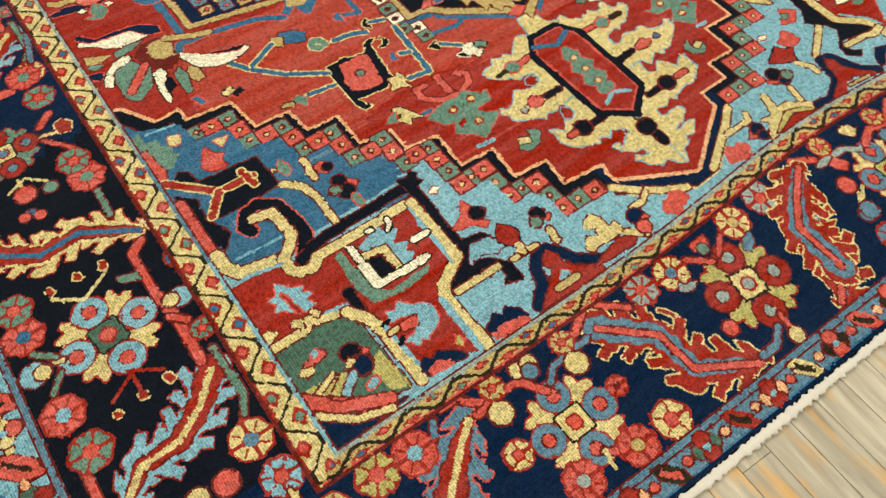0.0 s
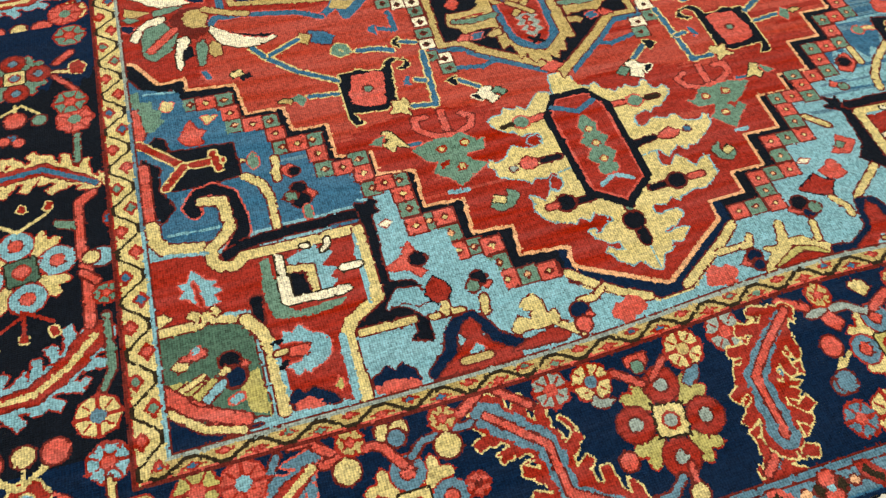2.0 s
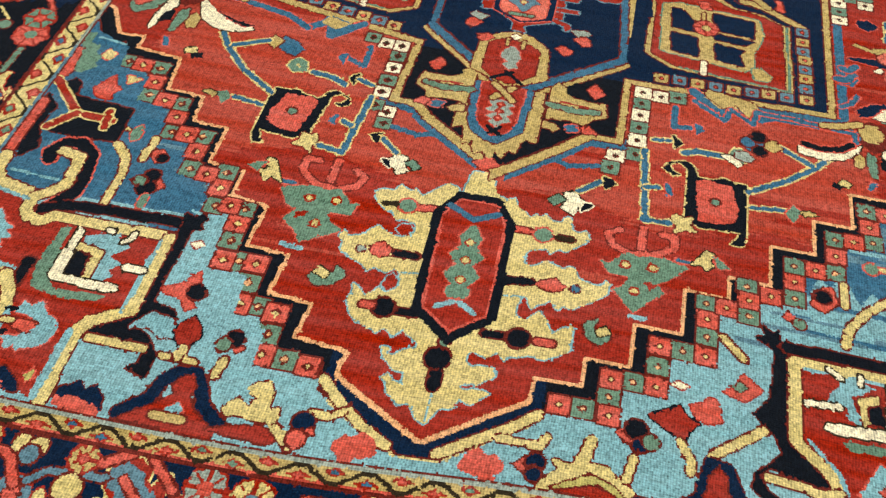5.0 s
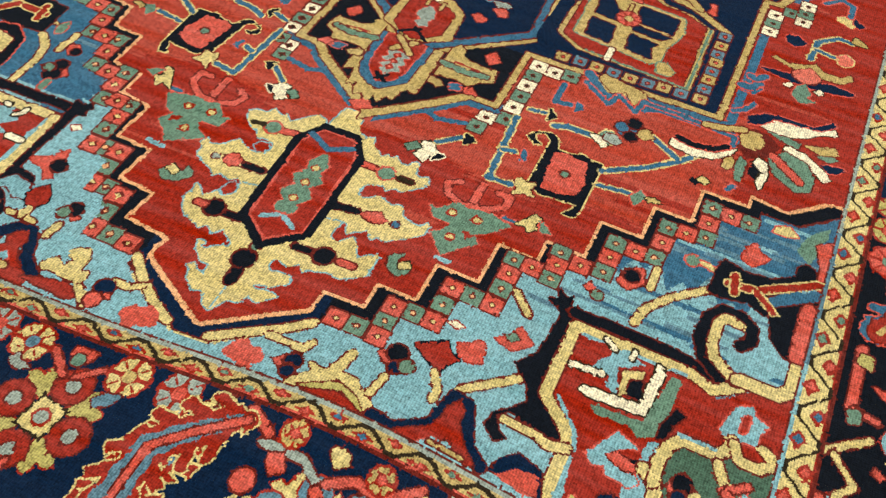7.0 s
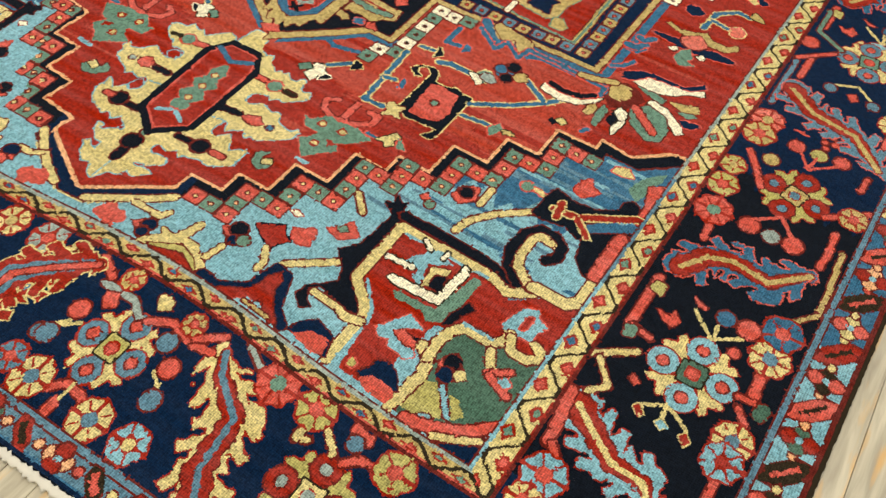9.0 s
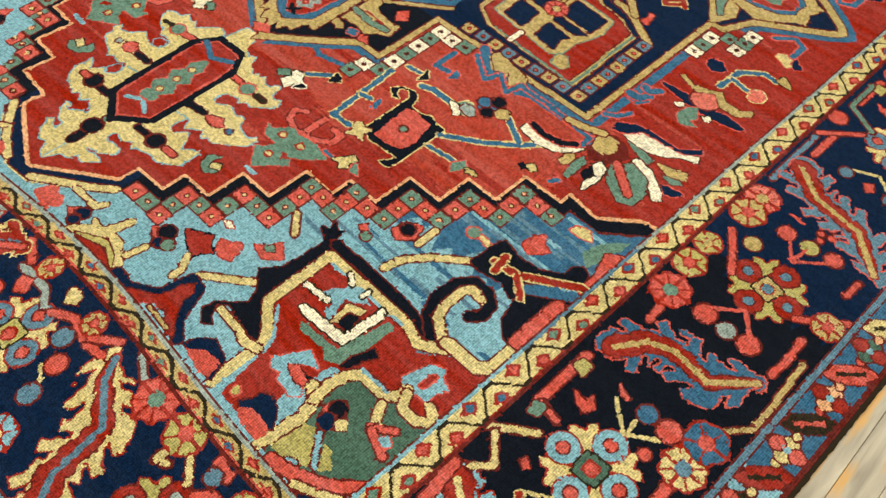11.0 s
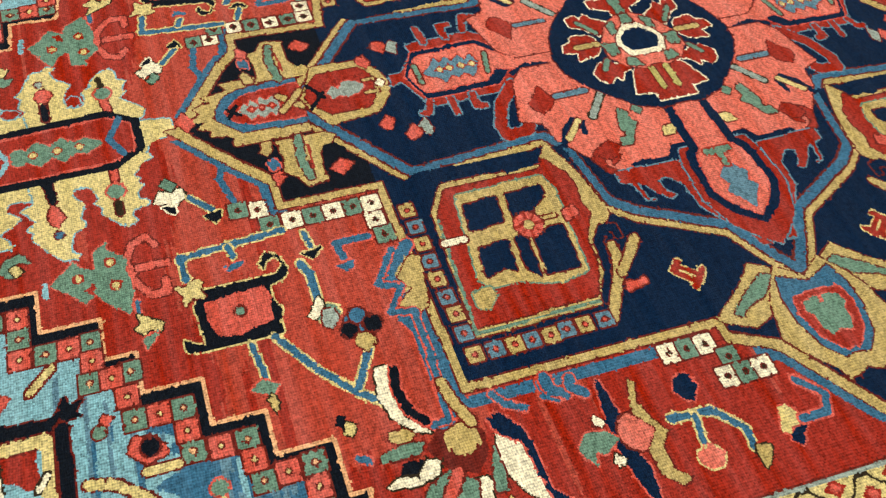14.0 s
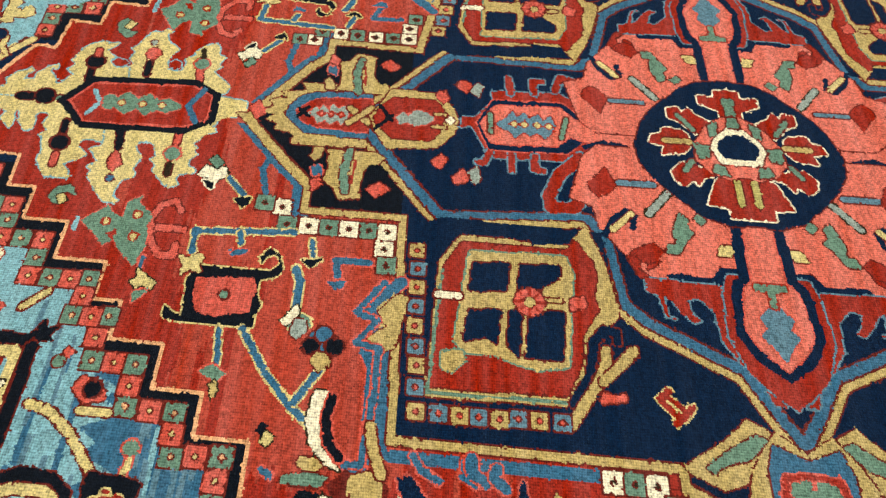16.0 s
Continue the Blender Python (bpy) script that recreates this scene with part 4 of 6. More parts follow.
p = motif("heart_hexagon", "red and salmon hexagon inside the medallion")
shape(p, "red", (-10, 314, -10, 322, -14, 325, -24, 333, -32, 332, -33, 341, -34, 374, -26, 388, -15, 398, 5, 395, 15, 384, 19, 375, 20, 329, 13, 328, -3, 320, -1, 314), "steel")
band(p, "red", (-32, 344, -44, 343), 4.5, "steel")
band(p, "red", (-33, 359, -43, 358, -43, 364), 4.5, "steel")
band(p, "red", (-36, 372, -48, 376, -43, 390), 5, "steel")
band(p, "red", (17, 344, 28, 344), 4.5, "steel")
band(p, "red", (17, 358, 26, 357, 27, 362), 4.5, "steel")
band(p, "red", (16, 331, 24, 328, 24, 324), 4, "steel")
band(p, "red", (15, 385, 28, 372, 44, 365, 52, 366, 51, 379, 44, 384), 7.5, "steel")
shape(p, "navy", (-6, 323, -25, 333, -26, 377, -18, 384, -9, 390, 3, 388, 13, 377, 14, 331, 5, 327), "coral")
shape(p, "salmon", (-6, 326, -17, 332, -21, 336, -22, 375, -16, 380, -9, 389, -11, 421, 4, 418, 3, 388, 0, 380, 8, 371, 9, 332, 1, 328), "coral")
shape(p, "steel", (-6, 334, -11, 341, -18, 345, -12, 348, -17, 352, -12, 355, -16, 361, -10, 364, -16, 368, -8, 371, -1, 368, 4, 364, -1, 360, 2, 355, -1, 352, 4, 346, -1, 343, -3, 338), "red")
disc_dot(p, -7, 346, 1.6, "cream", "red")
disc_dot(p, -7, 352, 1.6, "cream", "red")
disc_dot(p, -7, 360, 1.6, "cream", "red")
disc_dot(p, -7, 367, 1.6, "cream", "red")
band(p, "teal", (-14, 331, 1, 332), 3, "maroon")
band(p, "teal", (-14, 378, 2, 374), 3, "maroon")
band(p, "navy", (-12, 392, -7, 398, -9, 420), 3.5)
band(p, "navy", (7, 388, 2, 400, 6, 417), 3.5)

p = motif("salmon_ground", "salmon-pink wool ground round the rosette")
shape(p, "salmon", (5, 418, 5, 395, 13, 386, 24, 383, 44, 377, 49, 390, 62, 392, 75, 402, 80, 406, 90, 417, 91, 421, 91, 450, 81, 456, 83, 464, 92, 467, 97, 464, 104, 460, 122, 462, 134, 469, 136, 474, 130, 479, 108, 480, 92, 482, 93, 487, 96, 491, 100, 502, 98, 527, 77, 534, 42, 529, 0, 513, -1, 479), "maroon", flip=True)
band(p, "navy", (55, 469, 76, 469, 90, 468), 5, flip=True)
band(p, "navy", (56, 490, 78, 491, 91, 491), 5, flip=True)
band(p, "navy", (90, 428, 91, 452, 84, 457, 84, 467), 4, flip=True)
band(p, "navy", (92, 488, 96, 491, 96, 509, 98, 528), 4, flip=True)

p = motif("hook")
shape(p, "red", (92, 414, 93, 450, 94, 460, 104, 457, 111, 453, 123, 453, 137, 462, 140, 467, 142, 474, 135, 482, 123, 487, 111, 486, 108, 489, 100, 487, 100, 498, 99, 528, 104, 531, 117, 524, 123, 520, 120, 516, 108, 521, 107, 509, 118, 508, 122, 501, 116, 501, 108, 502, 109, 491, 119, 495, 131, 495, 147, 483, 156, 477, 156, 470, 148, 468, 135, 457, 125, 450, 110, 449, 102, 441, 103, 435, 111, 437, 115, 442, 116, 436, 111, 431, 104, 427, 102, 423, 113, 424, 115, 429, 114, 423, 101, 420, 100, 414), "steel", flip=True)
shape(p, "red", (86, 459, 98, 455, 122, 454, 140, 461, 150, 470, 158, 481, 158, 492, 86, 492), "steel", flip=True)
shape(p, "navy", (58, 466, 86, 466, 90, 461, 100, 459, 120, 458, 134, 466, 144, 481, 144, 492, 58, 492), flip=True)
shape(p, "salmon", (54, 473, 88, 472, 94, 467, 102, 465, 118, 464, 129, 470, 138, 481, 138, 492, 54, 492), "coral", flip=True)
shape(p, "steel", (104, 478, 110, 472, 116, 475, 120, 470, 126, 476, 134, 481, 134, 490, 104, 490), "coral", flip=True)
shape(p, "teal", (90, 472, 94, 472, 95, 479, 104, 479, 104, 490, 90, 490), "red", flip=True)
shape(p, "red", (80, 406, 75, 411, 72, 419, 77, 424, 84, 422, 87, 416, 81, 418, 80, 414, 87, 411, 91, 417, 92, 411), "maroon", flip=True)

p = motif("blossom")
shape(p, "red", (33, 388, 27, 394, 20, 399, 27, 401, 32, 405, 39, 400, 42, 393, 38, 389), "maroon", flip=True)
band(p, "steel", (31, 406, 31, 426), 3.4, "maroon", flip=True)
band(p, "grey", (51, 421, 36, 434), 4, "brown", flip=True)
band(p, "navy", (67, 395, 57, 400, 50, 408, 53, 413, 61, 411), 3.6, flip=True)
band(p, "cream", (63, 400, 52, 411), 3.2, "maroon", flip=True)
shape(p, "red", (80, 411, 73, 414, 70, 422, 75, 426, 81, 422, 83, 417), "maroon", flip=True)
shape(p, "teal", (49, 438, 52, 443, 58, 442, 62, 445, 68, 440, 76, 435, 76, 428, 70, 429, 70, 434, 62, 433), "maroon", flip=True)
shape(p, "cream", (68, 459, 68, 466, 75, 464, 75, 456), "maroon", flip=True)
shape(p, "teal", (49, 449, 53, 454, 56, 450, 52, 445), "maroon", flip=True)
band(p, "navy", (57, 468, 74, 467, 89, 467), 4, flip=True)

p = motif("rosette", "navy star rosette with red and ivory petals")
shape(p, "navy", (-52, 463, -56, 499, -50, 524, -42, 529, -35, 528, -26, 531, -14, 538, 0, 539, 15, 535, 30, 522, 41, 510, 53, 498, 55, 467, 50, 451, 42, 443, 36, 436, 28, 428, 15, 420, 2, 418, -14, 423, -24, 429, -36, 441, -46, 452), "maroon")
shape(p, "red", (-46, 473, -48, 496, -38, 497, -41, 506, -32, 506, -29, 498, -22, 493, -22, 474, -29, 474, -34, 462, -41, 462, -40, 473), "ivory")
shape(p, "red", (13, 445, 16, 457, 21, 465, 23, 457, 30, 453, 25, 450, 30, 446, 29, 442, 25, 439, 20, 438), "ivory")
shape(p, "red", (-13, 437, -12, 448, -8, 452, 1, 452, 6, 448, 7, 442, 8, 434, 1, 436, 0, 427, -7, 429, -8, 435), "ivory")
shape(p, "red", (-29, 441, -30, 449, -26, 450, -30, 455, -25, 458, -19, 469, -12, 464, -9, 456, -14, 452, -19, 446, -21, 441), "ivory")
shape(p, "red", (23, 464, 20, 480, 24, 493, 31, 496, 37, 499, 43, 499, 41, 493, 50, 489, 50, 468, 43, 468, 42, 456, 34, 459), "ivory")
band(p, "teal", (-38, 479, -24, 480), 3.5, "maroon")
band(p, "teal", (19, 446, 11, 452), 3, "maroon")
band(p, "tan", (-3, 437, -3, 452), 3.5, "maroon")
band(p, "teal", (-24, 447, -12, 456), 3, "maroon")
band(p, "olive", (24, 476, 40, 476), 3.5, "maroon")
shape(p, "salmon", (-24, 475, -26, 490, -18, 501, -2, 500, 18, 490, 23, 472, 19, 461, 10, 454, -3, 455, -17, 464), "maroon")
shape(p, "teal", (-24, 478, -24, 489, -16, 488, -16, 477), "maroon")
shape(p, "teal", (-17, 465, -20, 471, -10, 470, -8, 465), "maroon")
shape(p, "teal", (-2, 454, -1, 464, 8, 463, 9, 456), "maroon")
shape(p, "teal", (13, 464, 13, 470, 21, 473, 19, 463), "maroon")
shape(p, "ivory", (-15, 475, -16, 490, -6, 496, 5, 493, 12, 485, 12, 469, 1, 464, -6, 467), "maroon")
shape(p, "navy", (-10, 476, -12, 488, -4, 492, 4, 489, 8, 484, 8, 472, 1, 468, -5, 470))

p = motif("window_box", "red panel with navy four-pane window figure")
shape(p, "navy", (72, 290, 187, 287, 187, 372, 150, 402, 66, 393, 64, 305), flip=True)
shape(p, "tan", (92, 304, 75, 315, 76, 374, 63, 384, 76, 390, 89, 394, 106, 397, 116, 398, 123, 392, 128, 385, 149, 378, 166, 369, 167, 300), "maroon", flip=True)
shape(p, "red", (94, 307, 79, 316, 79, 373, 72, 378, 80, 383, 85, 387, 96, 388, 106, 386, 113, 388, 122, 382, 130, 378, 139, 378, 149, 375, 161, 369, 162, 302), "maroon", flip=True)
band(p, "teal", (98, 306, 165, 301, 164, 368), 1.8, flip=True)
band(p, "navy", (164, 372, 149, 381, 131, 384, 124, 390, 125, 396, 130, 396), 4.5, "maroon", flip=True)
band(p, "tan", (135, 390, 144, 389, 155, 383, 175, 370), 5, "maroon", flip=True)
band(p, "tan", (134, 404, 144, 395, 152, 387), 5, "maroon", flip=True)
shape(p, "tan", (84, 320, 83, 372, 93, 376, 110, 374, 146, 371, 149, 356, 147, 345, 143, 334, 143, 318, 138, 313), "teal", flip=True)
shape(p, "navy", (91, 322, 90, 342, 107, 340, 108, 320), "maroon", flip=True)
shape(p, "navy", (90, 347, 89, 369, 96, 369, 107, 354, 107, 346), "maroon", flip=True)
shape(p, "navy", (119, 320, 118, 337, 137, 335, 134, 329, 137, 318), "maroon", flip=True)
shape(p, "navy", (118, 341, 117, 348, 143, 346, 138, 340), "maroon", flip=True)
shape(p, "navy", (117, 352, 116, 370, 143, 368, 143, 349), "maroon", flip=True)
band(p, "tan", (110, 354, 110, 368), 2.6, "maroon", flip=True)
for sx, sy in ((112, 352), twin(112, 352)):
    rosette(p, sx, sy, 8, "coral", "tan", edge="maroon")
band(p, "ivory", (112, 304, 112, 315), 4, "maroon", flip=True)
shape(p, "tan", (143, 307, 142, 318, 148, 319, 154, 312, 152, 307), "teal", flip=True)
shape(p, "coral", (108, 373, 106, 381, 112, 382, 116, 373), "maroon", flip=True)
band(p, "navy", (76, 355, 74, 374), 2.4, flip=True)

p = motif("border_square")
for k, (x, y) in enumerate(((87, 292), (98, 293), (109, 293), (120, 293), (131, 293), (142, 294), (152, 295), (163, 295), (175, 296), (175, 307), (175, 317), (175, 326), (175, 336), (174, 345), (174, 355), (174, 366))):
    for sg in (1, -1):
        square(*(twin(x, y) if sg < 0 else (x, y)), 4.2, ("tan", "steel")[k % 2], "coral", "maroon")
for k, y in enumerate((229, 240, 251, 262, 272)):
    for sg in (1, -1):
        square(*(twin(77, y + 3) if sg < 0 else (77, y + 3)), 4.6, ("ivory", "teal")[k % 2], "brown", "maroon")
for x, y, d in ((66, 216, "ivory"), (77, 220, "teal"), (88, 274, "ivory"), (98, 276, "teal"), (64, 206, "teal"), (199, 388, "ivory"), (199, 398, "teal"), (199, 408, "ivory"), (208, 416, "teal"), (217, 410, "ivory"), (217, 420, "teal"), (217, 430, "ivory")):
    for sg in (1, -1):
        square(*(twin(x, y) if sg < 0 else (x, y)), 4.6, d, "brown", "maroon")

p = motif("animal")
shape(p, "black", (107, 178, 107, 216, 103, 220, 96, 218, 99, 212, 104, 211, 99, 209, 93, 213, 96, 219, 105, 222, 110, 220, 113, 211, 121, 211, 127, 214, 134, 212, 140, 212, 140, 199, 140, 169, 138, 164, 132, 164, 135, 169, 137, 174, 125, 173, 115, 172), "cream", flip=True)
shape(p, "coral", (114, 177, 112, 208, 119, 211, 124, 209, 132, 209, 134, 197, 136, 192, 134, 181, 124, 177), flip=True)
disc_dot(p, 123, 194, 2.5, "teal")
disc_dot(p, *twin(123, 194), 2.5, "teal")
shape(p, "cream", (102, 164, 103, 170, 100, 175, 102, 179, 107, 177, 111, 179, 111, 172, 115, 168, 108, 168), "maroon", flip=True)

p = motif("twig")
band(p, "midblue", (99, 171, 86, 170, 82, 225), 3.5, "cream", flip=True)
band(p, "midblue", (85, 196, 91, 197), 3.5, "cream", flip=True)
shape(p, "midblue", (96, 191, 95, 202, 98, 201, 100, 193), "coral", flip=True)
shape(p, "black", (98, 231, 97, 242, 101, 239, 103, 236, 101, 233), "cream", flip=True)
band(p, "midblue", (86, 235, 96, 237), 3, "cream", flip=True)
band(p, "midblue", (104, 229, 112, 232, 125, 232), 4, "cream", flip=True)
shape(p, "teal", (137, 228, 129, 231, 131, 239, 137, 241, 141, 236, 141, 232), "cream", flip=True)
shape(p, "cream", (133, 232, 135, 236, 138, 235), flip=True)
shape(p, "midblue", (140, 241, 137, 248, 142, 253, 151, 255, 155, 247, 146, 242), "maroon", flip=True)
shape(p, "tan", (154, 243, 150, 251, 157, 253, 158, 246), "maroon", flip=True)
band(p, "midblue", (141, 207, 163, 222, 179, 237, 185, 245), 3.5, "cream", flip=True)
band(p, "midblue", (159, 248, 176, 238), 3.5, "cream", flip=True)
band(p, "midblue", (142, 195, 160, 198), 3, "cream", flip=True)
shape(p, "teal", (165, 189, 161, 196, 165, 203, 170, 200, 167, 194), "coral", flip=True)
shape(p, "tan", (171, 196, 169, 199, 174, 201, 179, 199), "brown", flip=True)
band(p, "midblue", (110, 252, 97, 249, 97, 267), 4, "coral", flip=True)
shape(p, "midblue", (110, 245, 109, 256, 114, 254, 115, 250), "coral", flip=True)

p = motif("anchor")
band(p, "coral", (86, 163, 86, 145), 4.6, "maroon", flip=True)
band(p, "coral", (74, 159, 68, 155, 71, 147, 81, 143, 94, 146, 103, 153, 103, 161, 96, 161), 3.6, "maroon", flip=True)

p = motif("leaf_sprig")
shape(p, "teal", (66, 135, 71, 134, 79, 144, 86, 142, 91, 144, 100, 144, 111, 141, 102, 130, 96, 126, 100, 120, 91, 111, 86, 104, 80, 110, 74, 117, 80, 121, 81, 127, 71, 127), "coral", flip=True)
disc_dot(p, 79, 135, 2, "cream", edge="red")
disc_dot(p, *twin(79, 135), 2, "cream", edge="red")
disc_dot(p, 93, 136, 2, "cream", edge="red")
disc_dot(p, *twin(93, 136), 2, "cream", edge="red")
disc_dot(p, 85, 118, 2, "cream", edge="red")
disc_dot(p, *twin(85, 118), 2, "cream", edge="red")
shape(p, "red", (74, 123, 81, 126, 80, 121, 75, 120), flip=True)
shape(p, "red", (90, 126, 96, 125, 94, 121, 91, 122), flip=True)
band(p, "midblue", (105, 145, 112, 145), 2.5, "coral", flip=True)
shape(p, "cream", (112, 144, 117, 152, 119, 156, 124, 155, 122, 148, 125, 146, 120, 141, 118, 145), "brown", flip=True)
shape(p, "teal", (123, 153, 129, 150, 132, 146, 126, 145), "coral", flip=True)
band(p, "sky", (84, 101, 92, 102), 3, flip=True)

p = motif("acorn")
shape(p, "ivory", (49, 163, 41, 167, 44, 174, 41, 179, 49, 182, 50, 177, 54, 175, 50, 169), "brown", flip=True)
shape(p, "teal", (38, 168, 34, 172, 39, 178, 43, 174), "brown", flip=True)
shape(p, "black", (52, 167, 53, 174, 58, 174, 57, 170), "ivory", flip=True)
band(p, "midblue", (49, 182, 60, 193), 3, "cream", flip=True)
shape(p, "black", (63, 187, 61, 198, 65, 197, 69, 194, 66, 190), "cream", flip=True)
band(p, "midblue", (57, 205, 41, 201, 33, 204), 4, flip=True)

p = motif("leaf_sprig")
shape(p, "teal", (71, 80, 65, 83, 62, 91, 69, 96, 68, 89, 76, 88, 76, 84), "maroon", flip=True)
shape(p, "cream", (70, 85, 69, 89, 74, 92, 76, 88), "brown", flip=True)

p = motif("zigzag_leaf")
band(p, "midblue", (107, 285, 125, 266, 127, 280, 141, 267), 6, "coral", flip=True)
shape(p, "tan", (123, 273, 114, 282, 130, 283, 134, 275), "midblue", flip=True)
band(p, "midblue", (141, 267, 155, 273, 186, 274, 202, 273, 205, 267), 5, "coral", flip=True)

p = motif("crescent")
shape(p, "ivory", (170, 253, 176, 249, 183, 247, 192, 247, 201, 252, 206, 263, 205, 267, 195, 259, 188, 256, 177, 256), "brown", flip=True)
shape(p, "black", (171, 256, 182, 256, 193, 259, 202, 266, 197, 262, 188, 256, 177, 253), "coral", flip=True)

p = motif("twig")
disc_dot(p, 140, 248, 4, "midblue", "maroon")
disc_dot(p, 147, 242, 4, "black", "maroon")
disc_dot(p, 146, 254, 4.4, "black", "maroon")
shape(p, "tan", (150, 244, 150, 250, 155, 253, 160, 247, 156, 243), "maroon")
shape(p, "ivory", (135, 225, 124, 233, 130, 234, 138, 228), "brown")
shape(p, "grey", (133, 232, 133, 238, 140, 239, 144, 235, 142, 231), "maroon")
band(p, "midblue", (196, 296, 202, 300, 206, 308), 3.2, "coral")
band(p, "midblue", (196, 320, 203, 319, 206, 325), 3.2, "coral")

p = motif("zigzag_leaf")
shape(p, "tan", (114, 283, 115, 289, 144, 284, 146, 279, 140, 269, 133, 279, 125, 274), "maroon")
band(p, "midblue", (108, 276, 126, 263, 130, 274, 143, 264, 145, 276, 173, 275, 202, 272, 203, 265), 3.2, "coral")

p = motif("crescent")
shape(p, "ivory", (169, 247, 169, 254, 182, 251, 195, 253, 206, 263, 204, 256, 194, 247, 183, 245), "brown")
band(p, "black", (172, 256, 182, 254, 193, 256, 200, 262), 4.4, "coral")

p = motif("flower", "tan and red palm flower with ivory leaves")
shape(p, "maroon", (205, 265, 210, 286, 221, 285, 229, 276, 223, 263, 213, 258), flip=True)
shape(p, "tan", (208, 267, 205, 276, 207, 283, 216, 283, 220, 276, 219, 270, 214, 267), "maroon", flip=True)
band(p, "tan", (184, 275, 194, 277, 206, 282), 5, "maroon", flip=True)
shape(p, "ivory", (213, 290, 221, 301, 235, 302, 249, 304, 256, 309, 258, 304, 249, 300, 241, 293, 231, 288), "brown", flip=True)
shape(p, "navy", (206, 289, 205, 296, 214, 303, 224, 305, 235, 305, 244, 305, 254, 316, 256, 312, 249, 304, 235, 302, 221, 301, 214, 291), "coral", flip=True)
shape(p, "ivory", (231, 274, 231, 280, 243, 279, 257, 269, 261, 263, 256, 260, 247, 270), "brown", flip=True)
shape(p, "navy", (254, 274, 257, 276, 267, 277, 264, 271, 259, 269), "coral", flip=True)
shape(p, "teal", (229, 253, 224, 265, 228, 269, 232, 275, 246, 271, 252, 261, 252, 248, 244, 244), "maroon", flip=True)
band(p, "coral", (226, 268, 245, 253), 5, "maroon", flip=True)
shape(p, "ivory", (217, 257, 219, 262, 225, 260, 227, 249, 226, 238, 225, 235, 222, 241, 223, 250), "brown", flip=True)
shape(p, "black", (216, 246, 217, 255, 222, 251, 221, 243), flip=True)
shape(p, "teal", (218, 288, 227, 288, 239, 287, 239, 281, 228, 283), "maroon", flip=True)
shape(p, "tan", (241, 286, 250, 289, 259, 293, 261, 286, 253, 282), "maroon", flip=True)
shape(p, "teal", (249, 280, 258, 284, 263, 283, 258, 278), "maroon", flip=True)
shape(p, "tan", (201, 244, 201, 252, 205, 255, 209, 250, 205, 243), "maroon", flip=True)
shape(p, "teal", (210, 238, 208, 249, 209, 258, 214, 255, 214, 244, 213, 237), "maroon", flip=True)
shape(p, "midblue", (207, 227, 210, 234, 213, 233, 210, 226), "coral", flip=True)
shape(p, "cream", (191, 227, 193, 231, 198, 229, 197, 225), "brown", flip=True)
shape(p, "black", (187, 224, 188, 228, 194, 225, 192, 222), flip=True)

p = motif("bird")
shape(p, "navy", (202, 346, 204, 348, 221, 350, 231, 347, 247, 352, 261, 350, 260, 346, 248, 343, 232, 341, 217, 343), "coral", flip=True)
disc_dot(p, 230, 354, 9, "salmon")
disc_dot(p, *twin(230, 354), 9, "salmon")
shape(p, "ivory", (218, 337, 222, 341, 224, 340, 223, 335), "maroon", flip=True)
shape(p, "teal", (225, 330, 226, 339, 231, 344, 236, 336, 235, 330, 241, 330, 236, 325, 231, 324), "coral", flip=True)
shape(p, "ivory", (237, 339, 240, 343, 243, 341, 241, 337), "brown", flip=True)
shape(p, "tan", (206, 361, 208, 364, 217, 360, 226, 363, 234, 368, 240, 362, 251, 362, 256, 368, 258, 363, 251, 355, 240, 355, 231, 363, 222, 356), "maroon", flip=True)
shape(p, "navy", (211, 383, 210, 390, 217, 393, 224, 388, 222, 383, 217, 380), "coral", flip=True)
band(p, "midblue", (229, 372, 230, 393, 242, 404, 251, 403), 3.5, "cream", flip=True)
band(p, "midblue", (230, 384, 244, 381), 3, "cream", flip=True)
shape(p, "salmon", (247, 375, 244, 383, 249, 389, 255, 385, 255, 378, 252, 375), "cream", flip=True)
shape(p, "tan", (250, 404, 252, 412, 260, 406, 261, 403, 254, 403), "brown", flip=True)

p = motif("acorn")
shape(p, "cream", (237, 425, 238, 430, 245, 433, 248, 434, 252, 424, 247, 420), "coral", flip=True)
shape(p, "navy", (248, 426, 248, 433, 257, 426, 253, 422), "coral", flip=True)
band(p, "midblue", (245, 433, 245, 447, 237, 451, 227, 441), 4, "coral", flip=True)
band(p, "midblue", (194, 323, 201, 323, 205, 330), 5, "coral", flip=True)
band(p, "midblue", (198, 335, 202, 333, 207, 339), 5, "coral", flip=True)

p = motif("charm")
shape(p, "red", (152, 418, 153, 421, 156, 419, 161, 426, 159, 431, 161, 431, 166, 428, 171, 421, 170, 419, 166, 420, 160, 413, 157, 412), "cream", w=1, flip=True)
band(p, "cream", (158, 417, 164, 424), 1, flip=True)
shape(p, "coral", (157, 386, 158, 393, 157, 398, 161, 398, 162, 391, 163, 385), "maroon", flip=True)

